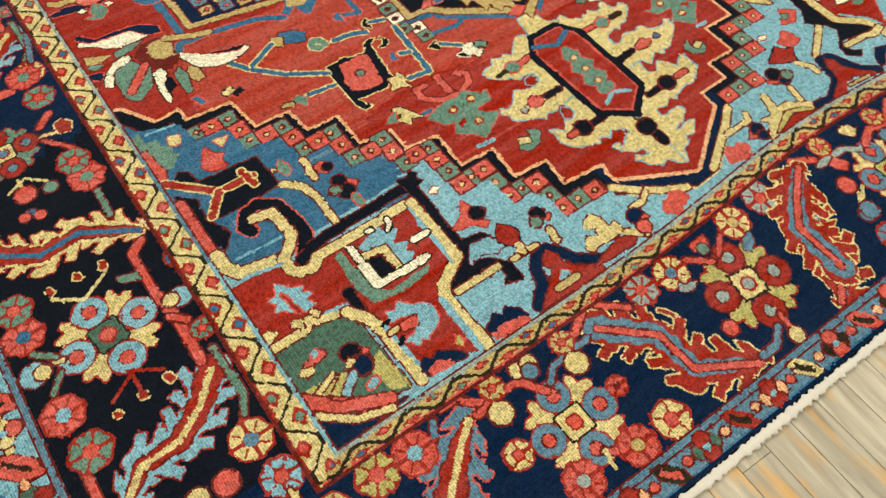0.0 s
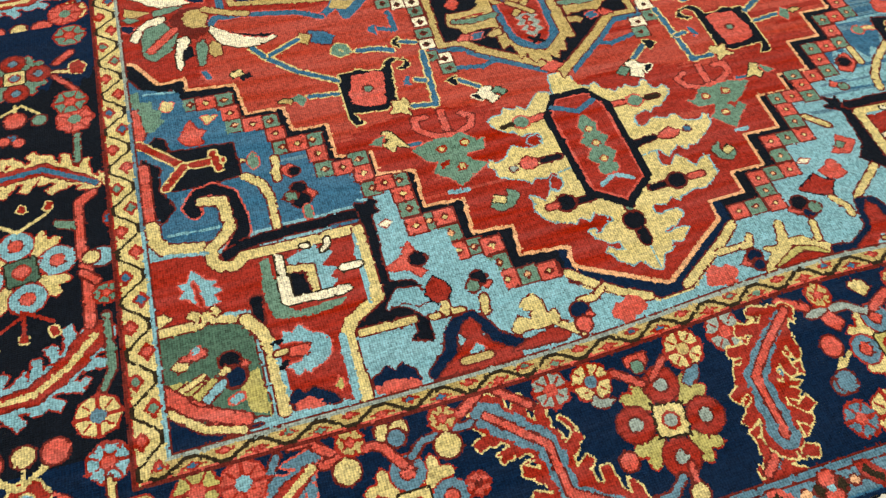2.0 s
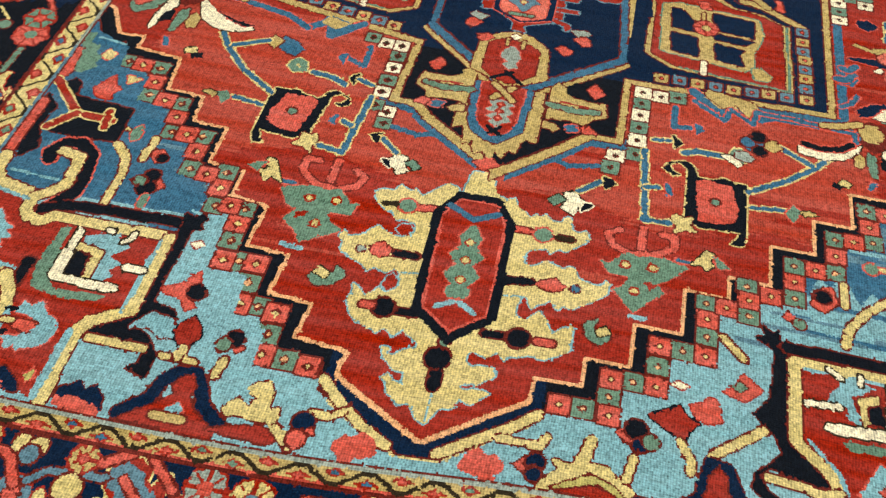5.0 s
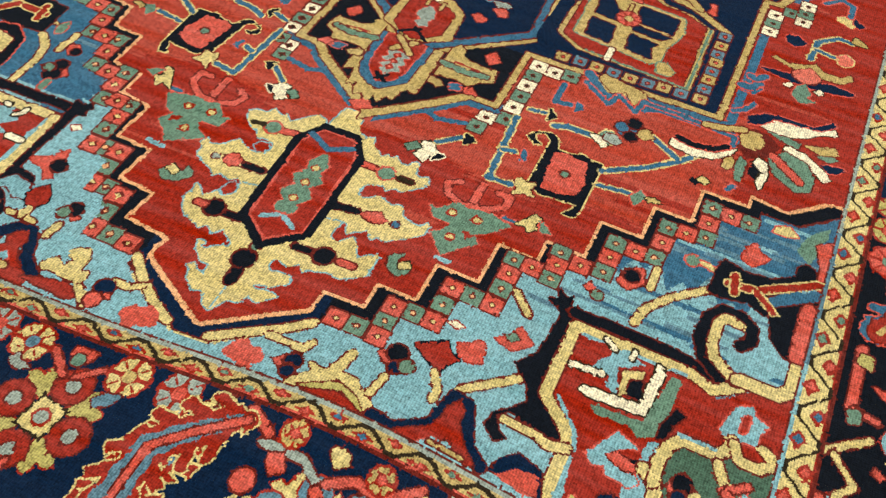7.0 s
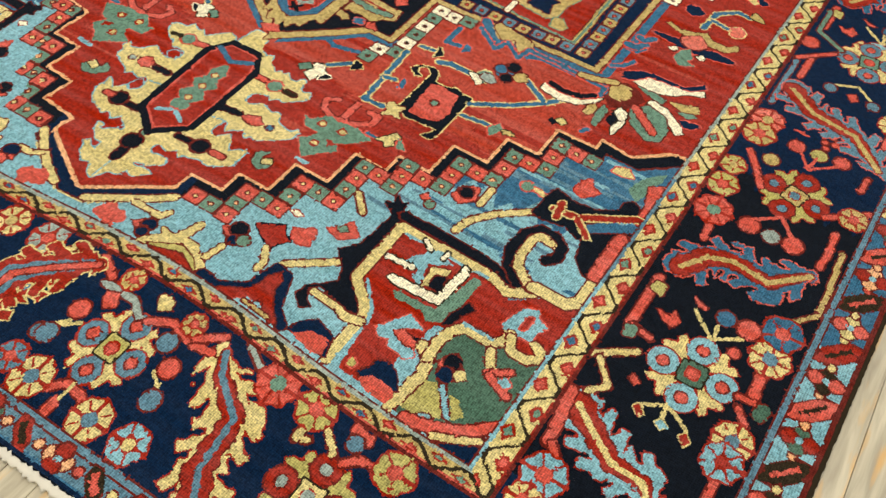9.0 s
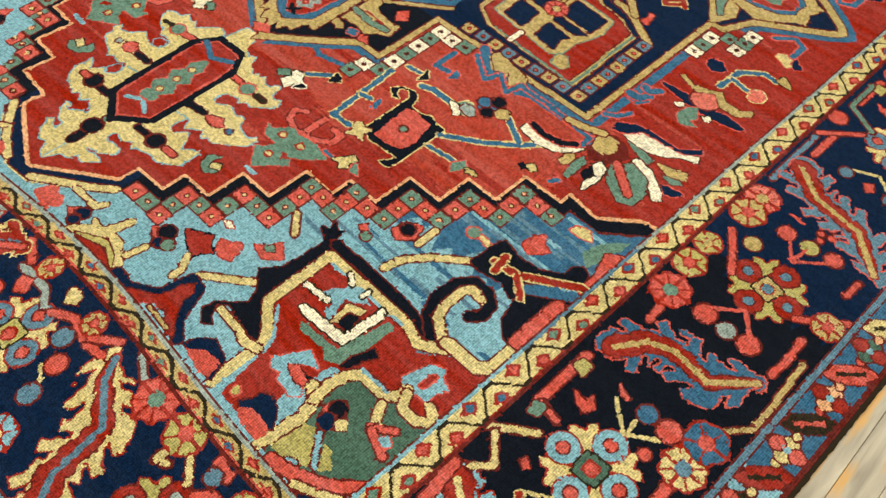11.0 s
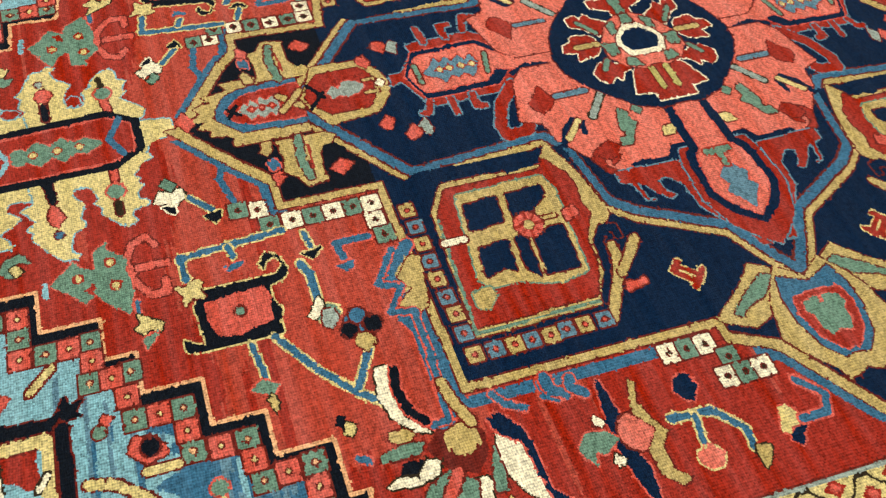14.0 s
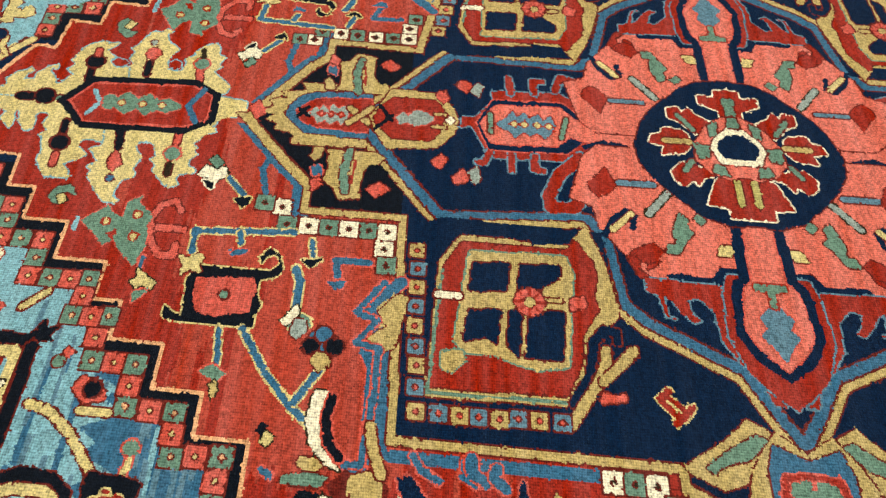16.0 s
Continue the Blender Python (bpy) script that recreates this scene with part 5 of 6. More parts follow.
p = motif("side_pendant", "tan-edged red pendant with teal heart")
shape(p, "tan", (164, 455, 169, 465, 180, 464, 195, 448, 198, 439, 192, 425, 189, 421, 176, 441), "maroon", flip=True)
shape(p, "teal", (171, 458, 173, 463, 183, 454, 186, 443, 191, 434, 188, 432, 180, 443), "maroon", flip=True)
shape(p, "tan", (169, 467, 176, 478, 191, 498, 209, 501, 224, 492, 232, 477, 234, 468, 229, 467, 218, 456, 207, 448, 198, 451, 191, 452, 182, 457), "maroon", flip=True)
shape(p, "midblue", (175, 465, 179, 475, 185, 492, 201, 495, 214, 494, 221, 485, 223, 474, 216, 466, 201, 461, 187, 461), "maroon", flip=True)
shape(p, "red", (188, 467, 187, 481, 190, 490, 207, 491, 215, 487, 220, 478, 212, 469, 197, 465), "coral", flip=True)
shape(p, "teal", (191, 471, 190, 480, 194, 480, 197, 484, 205, 482, 209, 482, 211, 475, 206, 472, 200, 472, 196, 469), "coral", flip=True)

# ---- borders over the field ----
lay(II < LEFT, "black", left_border)
lay(II > RIGHT, "black", right_border)
lay((II < LEFT) & (JJ > 262 + 7 * np.sin(II * 0.29) + 4 * np.sin(II * 0.77)), "navy", left_border)
lay((II > RIGHT) & (JJ > 252 + 7 * np.sin(II * 0.31) + 4 * np.sin(II * 0.83)), "navy", right_border)
lay(JJ < 0, "navy", end_border)
lay(((II < LEFT) | (II > RIGHT)) & (JJ < 8), "navy", end_border)


def guard(part, s, d, width, ground, inner, period, phase, mask):
    """The narrow zigzag guard: s runs along it, d across it from the field outwards."""
    lay(mask, "maroon", part)
    lay(mask & (d < width - 1.6), "coral" if ground == "tan" else "red", part)
    lay(mask & (d < width - 2.6), ground, part)
    lay(mask & (d < 3.2), inner, part)
    lay(mask & (d < 1.0), "maroon", part)
    mid, amp = (3.2 + width - 2.6) / 2, (width - 5.8) / 2 - 0.6
    k = (s / period + phase) % 2.0
    tri = np.abs(k - 1.0) * 2 - 1
    wave = np.clip(tri * 1.5, -1, 1) * amp + mid
    lay(mask & (np.abs(d - wave) < 1.1) & (d > 3.2), "brown", part)
    # a small leaf in each bay
    c = np.round(s / period + phase)
    ds = np.abs(s - (c - phase) * period)
    side = np.where(c % 2 == 0, mid - amp * 0.55, mid + amp * 0.55)
    leaf = ds / (period * 0.36) + np.abs(d - side) / (amp * 0.75)
    tone = np.floor(s / (2 * period) + 0.37) % 4
    lay(mask & (leaf < 1.0), "red", part)
    for q, col in enumerate(("coral", "teal", "coral", "midblue")):
        lay(mask & (leaf < 0.55) & (tone == q), col, part)


end_guard = motif("guard_border", "tan zigzag guard border of the rug end")
gm = (JJ < 0) & (JJ > -GE) & (II > LEFT - GE - 6) & (II < RIGHT + GE + 6)
guard(end_guard, II, -JJ, GE, "tan", "grey", 14.5, 0.2, gm)
for side, lim, dd in (("left", LEFT, LEFT - II), ("right", RIGHT, II - RIGHT)):
    p = motif("guard_border", "cream zigzag guard border of the rug side")
    gm = (dd > 0) & (dd < GS) & (JJ > -dd * GE / GS)
    guard(p, JJ, dd, GS, "cream", "sky", 15.5, 0.4, gm)
    lay(gm & (dd < 3.2) & (dd > 1.0) & (JJ > 130), "steel", p)
    lay(gm & (dd < 3.2) & (dd > 1.0) & (JJ > 225), "grey", p)


# ---- outer guard: sky-blue band with ovals and crossed flowers ----
def outer_guard(part, s, d, width, ground, mask, seed):
    """s along, d across from the main border outwards."""
    rnd = random.Random(seed)
    lay(mask, ground, part)
    lay(mask & (d < 5), "steel", part)
    lay(mask & ((d < 1.2) | (np.abs(d - 4.5) < 0.7)), "maroon", part)
    lay(mask & (d > width - 3), "midblue" if ground != "midblue" else "maroon", part)
    mid, pitch = width * 0.54, (40.0 if width > 20 else 46.0)
    lo, hi = s[mask].min(), s[mask].max()
    k = 0
    c = math.floor(lo / pitch) * pitch
    while c < hi + pitch:
        near = mask & (np.abs(s - c - pitch / 4) < pitch)
        rows, cols = np.nonzero(near)
        if len(rows) == 0:
            c += pitch
            continue
        w = (slice(rows.min(), rows.max() + 1), slice(cols.min(), cols.max() + 1))
        a, b, mk = s[w] - c, d[w] - mid, mask[w]
        q = motif("guard_oval")
        rim, core = (("coral", "brown"), ("brown", "coral"), ("cream", "brown"), ("red", "brown"))[rnd.randrange(4)]
        wdt = width * 0.34
        along, over = np.abs(a + b) * 0.7, np.abs(a - b) * 0.7
        oval = np.maximum(along / (wdt * 1.45) + over / (wdt * 1.2), over / (wdt * 0.58))
        lay(mk & (oval < 1.15), "maroon", q, w)
        lay(mk & (oval < 1.0), rim, q, w)
        lay(mk & (over < 1.3 + 0.7 * (np.floor(along) % 2)) & (along < wdt * 0.8), core, q, w)
        for e in (-10.5, 10.5):
            lay(mk & (np.hypot(a - e, b) < 3.2), "maroon", q, w)
            lay(mk & (np.hypot(a - e, b) < 2.2), ("cream", "coral", "peach")[rnd.randrange(3)], q, w)
        q = motif("guard_flower")
        a = s[w] - c - pitch / 2
        one, two = (("coral", "cream"), ("red", "green"), ("coral", "brown"), ("red", "peach"))[rnd.randrange(4)]
        for ex, ey, col in ((-4.2, 0, two), (4.2, 0, two), (0, -width * 0.2, one), (0, width * 0.2, one)):
            blob = np.hypot(a - ex, (b - ey))
            lay(mk & (blob < 4.8), "maroon", q, w)
            lay(mk & (blob < 3.9), col, q, w)
        lay(mk & (np.hypot(a, b) < 1.8), "sky", q, w)
        c += pitch
        k += 1


SIDE_MAIN, END_MAIN = 111, 90
for sd, dd, col, seed in (("left", LEFT - II, "sky", 11), ("right", II - RIGHT, "midblue", 12)):
    q = motif("outer_guard", "blue outer guard border of the rug side")
    outer_guard(q, JJ, dd - SIDE_MAIN, 28, col, (dd > SIDE_MAIN) & (JJ < JC + 40), seed)
    lay((dd > SIDE_MAIN) & (JJ < 160) & (chart == NAMES.index("midblue")) & (dd < SIDE_MAIN + 25) & (JJ > -86), "sky", q)
q = motif("outer_guard", "blue outer guard border of the rug end")
outer_guard(q, II, -JJ - END_MAIN, 19, "steel", (JJ < -END_MAIN), 13)
lay(JJ < -107.4, "navy", q)

# ---- motifs of the chart, in knots ----
keep = (chart.copy(), owner.copy())

p = motif("serrated_leaf", "red serrated sickle leaf with cream edge")
serrated(p, (-116, -24, -93, -45, -91, -69, -62, -86), "red", "steel", "coral", "cream", 17)

p = motif("serrated_leaf", "red serrated sickle leaf with cream edge")
serrated(p, (33, -33, 22, -49, 20, -70, -1, -87), "red", "steel", "coral", "cream", 17)

p = motif("serrated_leaf")
serrated(p, (-229, -51, -212, -35, -199, -25), "steel", "red", "cream", "coral", 17)

p = motif("compound_rosette", "cream and steel-blue flower cluster")
cluster(p, -158, -55, 16.0, 0.00, "steel", "coral", "cream", "cream")

p = motif("compound_rosette", "red and olive flower cluster")
cluster(p, -33, -52, 17.3, -0.17, "red", "grey", "olive", "cream")

p = motif("vine", "coral wool vine of the border")
band(p, "coral", (-196, -15, -188, -22, -176, -22, -167, -23, -159, -35), 3.74, "maroon")
band(p, "coral", (-194, -25, -184, -24), 3.74, "maroon")
band(p, "steel", (-155, -33, -148, -27, -124, -25), 3.12, "maroon")
band(p, "coral", (-116, -12, -129, -20), 3.74, "maroon")
band(p, "coral", (-108, -13, -94, -25), 3.12, "maroon")
band(p, "coral", (-50, -22, -38, -32), 3.12, "maroon")
band(p, "coral", (-33, -31, -23, -23), 2.50, "maroon")
band(p, "coral", (-156, -74, -148, -80), 3.12, "maroon")
band(p, "cream", (-156, -74, -157, -83), 2.00)
band(p, "steel", (-39, -77, -48, -84, -59, -84), 3.12, "maroon")
band(p, "coral", (-33, -73, -35, -85), 2.50, "maroon")
band(p, "coral", (-207, -13, -199, -13), 2.50, "maroon")
band(p, "steel", (-213, -15, -218, -23), 3.12, "maroon")

p = motif("rosette", "cream round flower of the border")
rosette(p, -62, -23, 9.57, "cream", "steel")
rosette(p, -11, -22, 9.57, "cream", "tan")

p = motif("rosette")
rosette(p, -82, -21, 8.7, "grey", "coral")
rosette(p, 14, -21, 8.7, "grey", "coral")

p = motif("rosette")
rosette(p, -119, -81, 9.57, "cream", "coral", n=5)
rosette(p, -141, -81, 9.57, "coral", "tan")
rosette(p, -173, -79, 9.57, "coral", "grey")
rosette(p, -249, -21, 10.44, "olive", "coral", n=6)
rosette(p, -229, -23, 10.44, "coral", "sky")

p = motif("bud")
rosette(p, -129, -53, 5, "coral", "maroon", n=5)
rosette(p, -180, -18, 6, "tan", "coral", n=5)
rosette(p, -136, -19, 6, "tan", "coral", n=5)
rosette(p, -190, -52, 7, "cream", "coral", n=5)
disc_dot(p, -137, -32, 6, "cream")
disc_dot(p, -184, -31, 6, "cream")
disc_dot(p, -60, -64, 4, "coral")
disc_dot(p, -164, -18, 4, "cream")
disc_dot(p, -157, -18, 4, "cream")
disc_dot(p, -159, -22, 4, "steel")
disc_dot(p, -35, -86, 4, "cream")
shape(p, "coral", (-42, -17, -36, -17, -30, -17, -32, -23, -38, -24, -42, -22), "maroon")
disc_dot(p, -37, -23, 3, "teal")
shape(p, "grey", (-63, -29, -61, -33, -53, -34, -58, -37, -64, -36, -65, -33), "maroon")
shape(p, "steel", (-14, -32, -8, -31, -10, -37, -17, -40, -19, -37), "maroon")
band(p, "cream", (63, -51, 57, -57), 2.00)
disc_dot(p, 55, -62, 4, "steel")

p = motif("serrated_leaf", "cream serrated sickle leaf")
serrated(p, (180, -84, 171, -71, 167, -45, 146, -32, 140, -23), "cream", "red", "steel", "red", 17)

p = motif("compound_rosette", "cream and steel-blue flower cluster")
cluster(p, 92, -51, 14.0, 1.50, "steel", "coral", "cream", "olive")

p = motif("compound_rosette", "red and olive flower cluster")
cluster(p, 220, -54, 14.6, 1.65, "red", "grey", "olive", "cream")

p = motif("vine", "coral wool vine of the border")
band(p, "coral", (95, -32, 106, -26, 124, -29, 134, -27), 3.74, "maroon")
band(p, "coral", (122, -26, 134, -17), 3.74, "maroon")
band(p, "grey", (60, -27, 81, -27, 90, -33), 3.12, "maroon")
band(p, "cream", (28, -22, 37, -15), 2.60, "maroon")
band(p, "coral", (48, -16, 61, -23), 3.74, "maroon")
band(p, "grey", (147, -13, 159, -19), 3.12, "maroon")
band(p, "cream", (197, -31, 197, -36, 203, -33), 3.12, "maroon")
band(p, "cream", (207, -24, 217, -32), 3.12, "maroon")
band(p, "coral", (223, -33, 229, -27, 238, -26), 3.74, "maroon")
band(p, "coral", (83, -80, 89, -74, 99, -75, 105, -78), 3.74, "maroon")
band(p, "coral", (92, -89, 91, -83), 4.99, "maroon")
band(p, "cream", (92, -81, 92, -73), 2.40)
band(p, "cream", (118, -49, 128, -55), 2.00)
band(p, "cream", (59, -57, 69, -49), 2.00)

p = motif("rosette", "coral round flower of the border")
rosette(p, 172, -20, 11.31, "coral", "teal")
rosette(p, 196, -19, 10.44, "olive", "coral", n=6)

p = motif("rosette")
rosette(p, 72, -80, 10.44, "cream", "steel")
rosette(p, 112, -81, 10.44, "cream", "steel")
rosette(p, 136, -80, 9.57, "sky", "cream", n=6)
rosette(p, 246, -23, 10.44, "olive", "coral", n=5)
rosette(p, 55, -78, 7.83, "steel", "coral", n=6)

p = motif("rosette")
rosette(p, 14, -21, 9.57, "grey", "coral")
rosette(p, 116, -21, 6, "tan", "coral", n=5)
rosette(p, 71, -19, 6, "tan", "coral", n=5)

p = motif("bud")
disc_dot(p, 62, -44, 5, "coral")
disc_dot(p, 123, -44, 5, "coral")
disc_dot(p, 128, -60, 5, "steel")
disc_dot(p, 59, -61, 5, "steel")
shape(p, "coral", (67, -35, 65, -30, 72, -28, 76, -35, 71, -38), "maroon")
shape(p, "cream", (90, -21, 90, -17, 98, -17, 100, -22, 95, -25), "maroon")
disc_dot(p, 112, -35, 5, "steel")
shape(p, "coral", (216, -18, 216, -12, 224, -15, 228, -14, 229, -20, 223, -19), "maroon")
disc_dot(p, 222, -22, 4, "steel")

p = motif("serrated_leaf", "red serrated sickle leaf with cream edge")
serrated(p, (16, -74, 17, -46, 29, -35, 49, -21), "red", "steel", "coral", "cream", 17)

p = motif("serrated_leaf", "sky-blue serrated sickle leaf with cream rib")
serrated(p, (299, 57, 308, 50, 326, 38, 343, 37, 350, 29), "sky", "red", "cream", "red", 16)

p = motif("serrated_leaf", "blue serrated sickle leaf with tan rib")
serrated(p, (304, 166, 314, 181, 327, 186, 349, 183, 367, 201), "midblue", "red", "tan", "coral", 16)

p = motif("compound_rosette", "sky-blue and cream flower cluster")
cluster(p, 338, 105, 16.0, 0.06, "sky", "coral", "cream", "green")

p = motif("compound_rosette", "red and olive flower cluster")
cluster(p, 338, 255, 14.6, -0.18, "red", "steel", "olive", "tan")

p = motif("compound_rosette", "steel-blue and cream flower cluster")
cluster(p, 337, 407, 14.6, -2.91, "steel", "coral", "cream", "teal")

p = motif("vine", "coral wool vine of the border")
band(p, "coral", (298, 152, 297, 115), 4.99, "maroon")
band(p, "coral", (299, 115, 311, 112), 3.12, "maroon")
band(p, "coral", (292, 62, 295, 41, 296, 31), 5.62, "maroon")
band(p, "coral", (298, 31, 304, 25), 3.74, "maroon")
band(p, "cream", (290, 87, 309, 101), 3.74, "maroon")
band(p, "cream", (294, 87, 306, 74, 298, 66), 3.12, "maroon")
band(p, "coral", (368, 126, 369, 109), 5.62, "maroon")
band(p, "coral", (362, 106, 371, 107), 3.12, "maroon")
band(p, "coral", (365, 100, 372, 92), 3.12, "maroon")
shape(p, "green", (372, 100, 373, 108, 378, 109, 380, 106, 378, 98), "maroon")
shape(p, "olive", (296, 142, 297, 149, 304, 149, 304, 140), "maroon")
band(p, "coral", (371, 61, 371, 44), 4.99, "maroon")
band(p, "coral", (369, 240, 370, 223, 369, 210), 3.74, "maroon")
band(p, "tan", (377, 228, 379, 200, 380, 179), 3.12, "maroon")
band(p, "tan", (380, 178, 369, 165), 2.50, "maroon")
band(p, "coral", (359, 249, 381, 267), 3.74, "maroon")
band(p, "coral", (301, 276, 311, 262, 318, 250), 3.74, "maroon")
band(p, "coral", (304, 209, 306, 192), 3.74, "maroon")
band(p, "coral", (302, 390, 302, 363), 3.74, "maroon")
band(p, "steel", (294, 379, 295, 327), 3.12, "maroon")
band(p, "teal", (295, 448, 296, 420, 317, 408), 3.12, "maroon")
band(p, "coral", (314, 402, 293, 382), 3.12, "maroon")
shape(p, "teal", (297, 106, 296, 114, 303, 115, 303, 107), "maroon")

p = motif("rosette", "cream round flower of the border")
rosette(p, 370, 81, 10.44, "cream", "steel")
rosette(p, 368, 136, 11.31, "cream", "steel")

p = motif("rosette")
rosette(p, 370, 68, 10.44, "sky", "red", n=7)
rosette(p, 368, 155, 11.31, "midblue", "coral", n=5)
rosette(p, 303, 15, 11.31, "sky", "coral", n=6)
rosette(p, 302, 216, 11.31, "coral", "teal", n=8)
rosette(p, 298, 239, 9.57, "olive", "coral", n=6)

p = motif("rosette")
rosette(p, 300, 309, 10.44, "salmon", "tan")
rosette(p, 300, 294, 10.44, "tan", "coral", n=6)
rosette(p, 297, 258, 7.83, "olive", "tan", n=5)
rosette(p, 374, 257, 8.7, "tan", "coral", n=6)
rosette(p, 301, -1, 8.7, "cream", "coral")

p = motif("bud")
shape(p, "red", (321, 71, 323, 75, 327, 71, 326, 67), "cream")
shape(p, "red", (347, 69, 350, 72, 353, 69, 351, 65), "cream")
shape(p, "sky", (334, 69, 336, 73, 341, 70, 338, 67), "cream")
band(p, "cream", (325, 75, 335, 81, 344, 77, 349, 73), 2.20)
band(p, "cream", (335, 79, 336, 73), 2.20)
band(p, "cream", (323, 143, 337, 130, 352, 140), 2.20)
band(p, "cream", (338, 132, 337, 143), 2.20)
band(p, "cream", (324, 369, 339, 377, 352, 366), 2.20)
shape(p, "coral", (319, 151, 323, 149, 328, 148, 328, 146, 323, 146), "maroon")
shape(p, "coral", (306, 132, 313, 131, 314, 136, 320, 131, 317, 125, 311, 127), "maroon")
disc_dot(p, 339, 147, 5, "midblue")
disc_dot(p, 352, 147, 6, "coral")
disc_dot(p, 351, 129, 3, "coral")
disc_dot(p, 324, 217, 6, "coral")
disc_dot(p, 338, 216, 5, "grey")
disc_dot(p, 351, 217, 6, "coral")
band(p, "coral", (325, 223, 338, 234, 350, 220), 2.50)
shape(p, "coral", (312, 84, 313, 88, 319, 85, 317, 83), "maroon")
disc_dot(p, 324, 297, 5, "coral")
disc_dot(p, 339, 297, 5, "olive")
disc_dot(p, 353, 299, 5, "coral")
band(p, "coral", (327, 295, 337, 281, 351, 294), 2.00)
band(p, "coral", (337, 281, 338, 294), 2.00)
shape(p, "coral", (315, 311, 322, 312, 330, 310, 325, 309))
disc_dot(p, 315, 276, 5, "tan")
disc_dot(p, 338, 311, 2, "coral")
disc_dot(p, 344, 312, 2, "coral")
disc_dot(p, 340, 306, 2, "coral")
disc_dot(p, 341, 318, 2, "coral")
shape(p, "coral", (335, 365, 340, 368, 343, 362, 339, 359), "maroon")
disc_dot(p, 353, 363, 4, "steel")
disc_dot(p, 323, 365, 4, "steel")
disc_dot(p, 295, 404, 6, "coral")

p = motif("serrated_leaf", "blue serrated sickle leaf with tan rib")
serrated(p, (303, 348, 322, 333, 352, 328, 374, 306), "steel", "red", "tan", "coral", 16)

p = motif("rosette")
rosette(p, 370, 352, 9.57, "cream", "coral", n=7)
band(p, "coral", (371, 329, 371, 342), 3.74, "maroon")
band(p, "coral", (370, 282, 371, 295), 3.12, "maroon")

p = motif("serrated_leaf", "cream serrated sickle leaf with blue rib")
serrated(p, (-365, 212, -332, 189, -309, 191, -281, 173), "cream", "red", "midblue", "red", 15)

p = motif("serrated_leaf", "sky-blue serrated sickle leaf with cream rib")
serrated(p, (-287, 72, -301, 57, -316, 47, -336, 46, -348, 34), "sky", "red", "cream", "red", 16)

p = motif("compound_rosette", "blue and cream flower cluster")
cluster(p, -321, 121, 18.2, -1.41, "sky", "coral", "cream", "green")

p = motif("compound_rosette", "red and green flower cluster")
cluster(p, -324, 273, 14.0, 0.07, "red", "steel", "teal", "cream")

p = motif("vine", "coral wool vine of the border")
band(p, "coral", (-283, 166, -291, 160, -291, 129, -289, 115, -288, 102, -289, 79), 4.99, "maroon")
band(p, "teal", (-281, 83, -280, 64, -280, 50, -285, 41), 3.12, "maroon")
band(p, "coral", (-358, 59, -358, 42), 4.99, "maroon")
band(p, "coral", (-301, 269, -288, 253), 2.50, "maroon")
band(p, "coral", (-290, 289, -299, 281), 4.37, "maroon")
band(p, "cream", (-300, 273, -293, 271), 2.60, "maroon")
band(p, "teal", (-289, 214, -290, 192), 3.12, "maroon")
band(p, "coral", (-291, 112, -284, 105), 3.74, "maroon")
shape(p, "teal", (-304, 151, -294, 148, -293, 142, -303, 146), "maroon")
band(p, "cream", (-349, 122, -345, 121), 3.12, "maroon")
band(p, "teal", (-357, 133, -347, 124), 2.60, "maroon")
band(p, "teal", (-348, 115, -356, 105), 2.60, "maroon")
band(p, "steel", (-276, 369, -283, 340), 3.12, "maroon")

p = motif("rosette", "cream round flower of the border")
rosette(p, -288, 28, 10.44, "cream", "steel")
rosette(p, -285, 4, 9.57, "sky", "coral", n=7)

p = motif("rosette")
rosette(p, -356, 92, 10.44, "coral", "sky", n=7)
rosette(p, -352, 67, 10.44, "teal", "coral", n=6)
rosette(p, -357, 145, 10.44, "coral", "midblue", n=7)
rosette(p, -356, 163, 9.57, "teal", "coral", n=6)
rosette(p, -290, 227, 10.44, "coral", "teal", n=7)
rosette(p, -292, 243, 9.57, "teal", "coral", n=6)
rosette(p, -292, 329, 10.44, "coral", "teal", n=7)
rosette(p, -290, 306, 9.57, "teal", "coral", n=6)
rosette(p, -272, 145, 6, "midblue", "coral", n=5)
rosette(p, -280, 96, 6, "teal", "coral", n=5)

p = motif("bud")
shape(p, "red", (-338, 165, -335, 166, -334, 161, -337, 160), "cream")
shape(p, "red", (-322, 167, -319, 166, -319, 161, -323, 162), "cream")
shape(p, "red", (-308, 166, -304, 165, -305, 160, -309, 160), "cream")
band(p, "cream", (-337, 158, -323, 148, -307, 158), 2.20)
shape(p, "red", (-308, 83, -304, 83, -303, 78, -307, 77), "cream")
shape(p, "red", (-322, 82, -318, 81, -318, 77, -322, 77), "cream")
shape(p, "red", (-336, 79, -333, 79, -332, 75, -336, 75), "cream")
band(p, "red", (-321, 96, -306, 86), 2)
band(p, "red", (-321, 93, -334, 84), 2)
band(p, "red", (-320, 93, -320, 83), 2)
shape(p, "red", (-291, 278, -285, 280, -281, 274, -284, 267, -291, 269), "cream")
disc_dot(p, -281, 120, 6, "sky")
disc_dot(p, -286, 121, 4, "cream")
disc_dot(p, -360, 121, 7, "sky")
disc_dot(p, -356, 120, 4, "cream")
band(p, "cream", (-332, 241, -320, 247, -310, 237), 2.20)
band(p, "cream", (-324, 248, -324, 238), 2.20)
disc_dot(p, -324, 235, 6, "coral")
disc_dot(p, -310, 232, 4, "teal")
disc_dot(p, -326, 220, 3, "midblue")
disc_dot(p, -330, 219, 3, "coral")
disc_dot(p, -322, 216, 3, "coral")

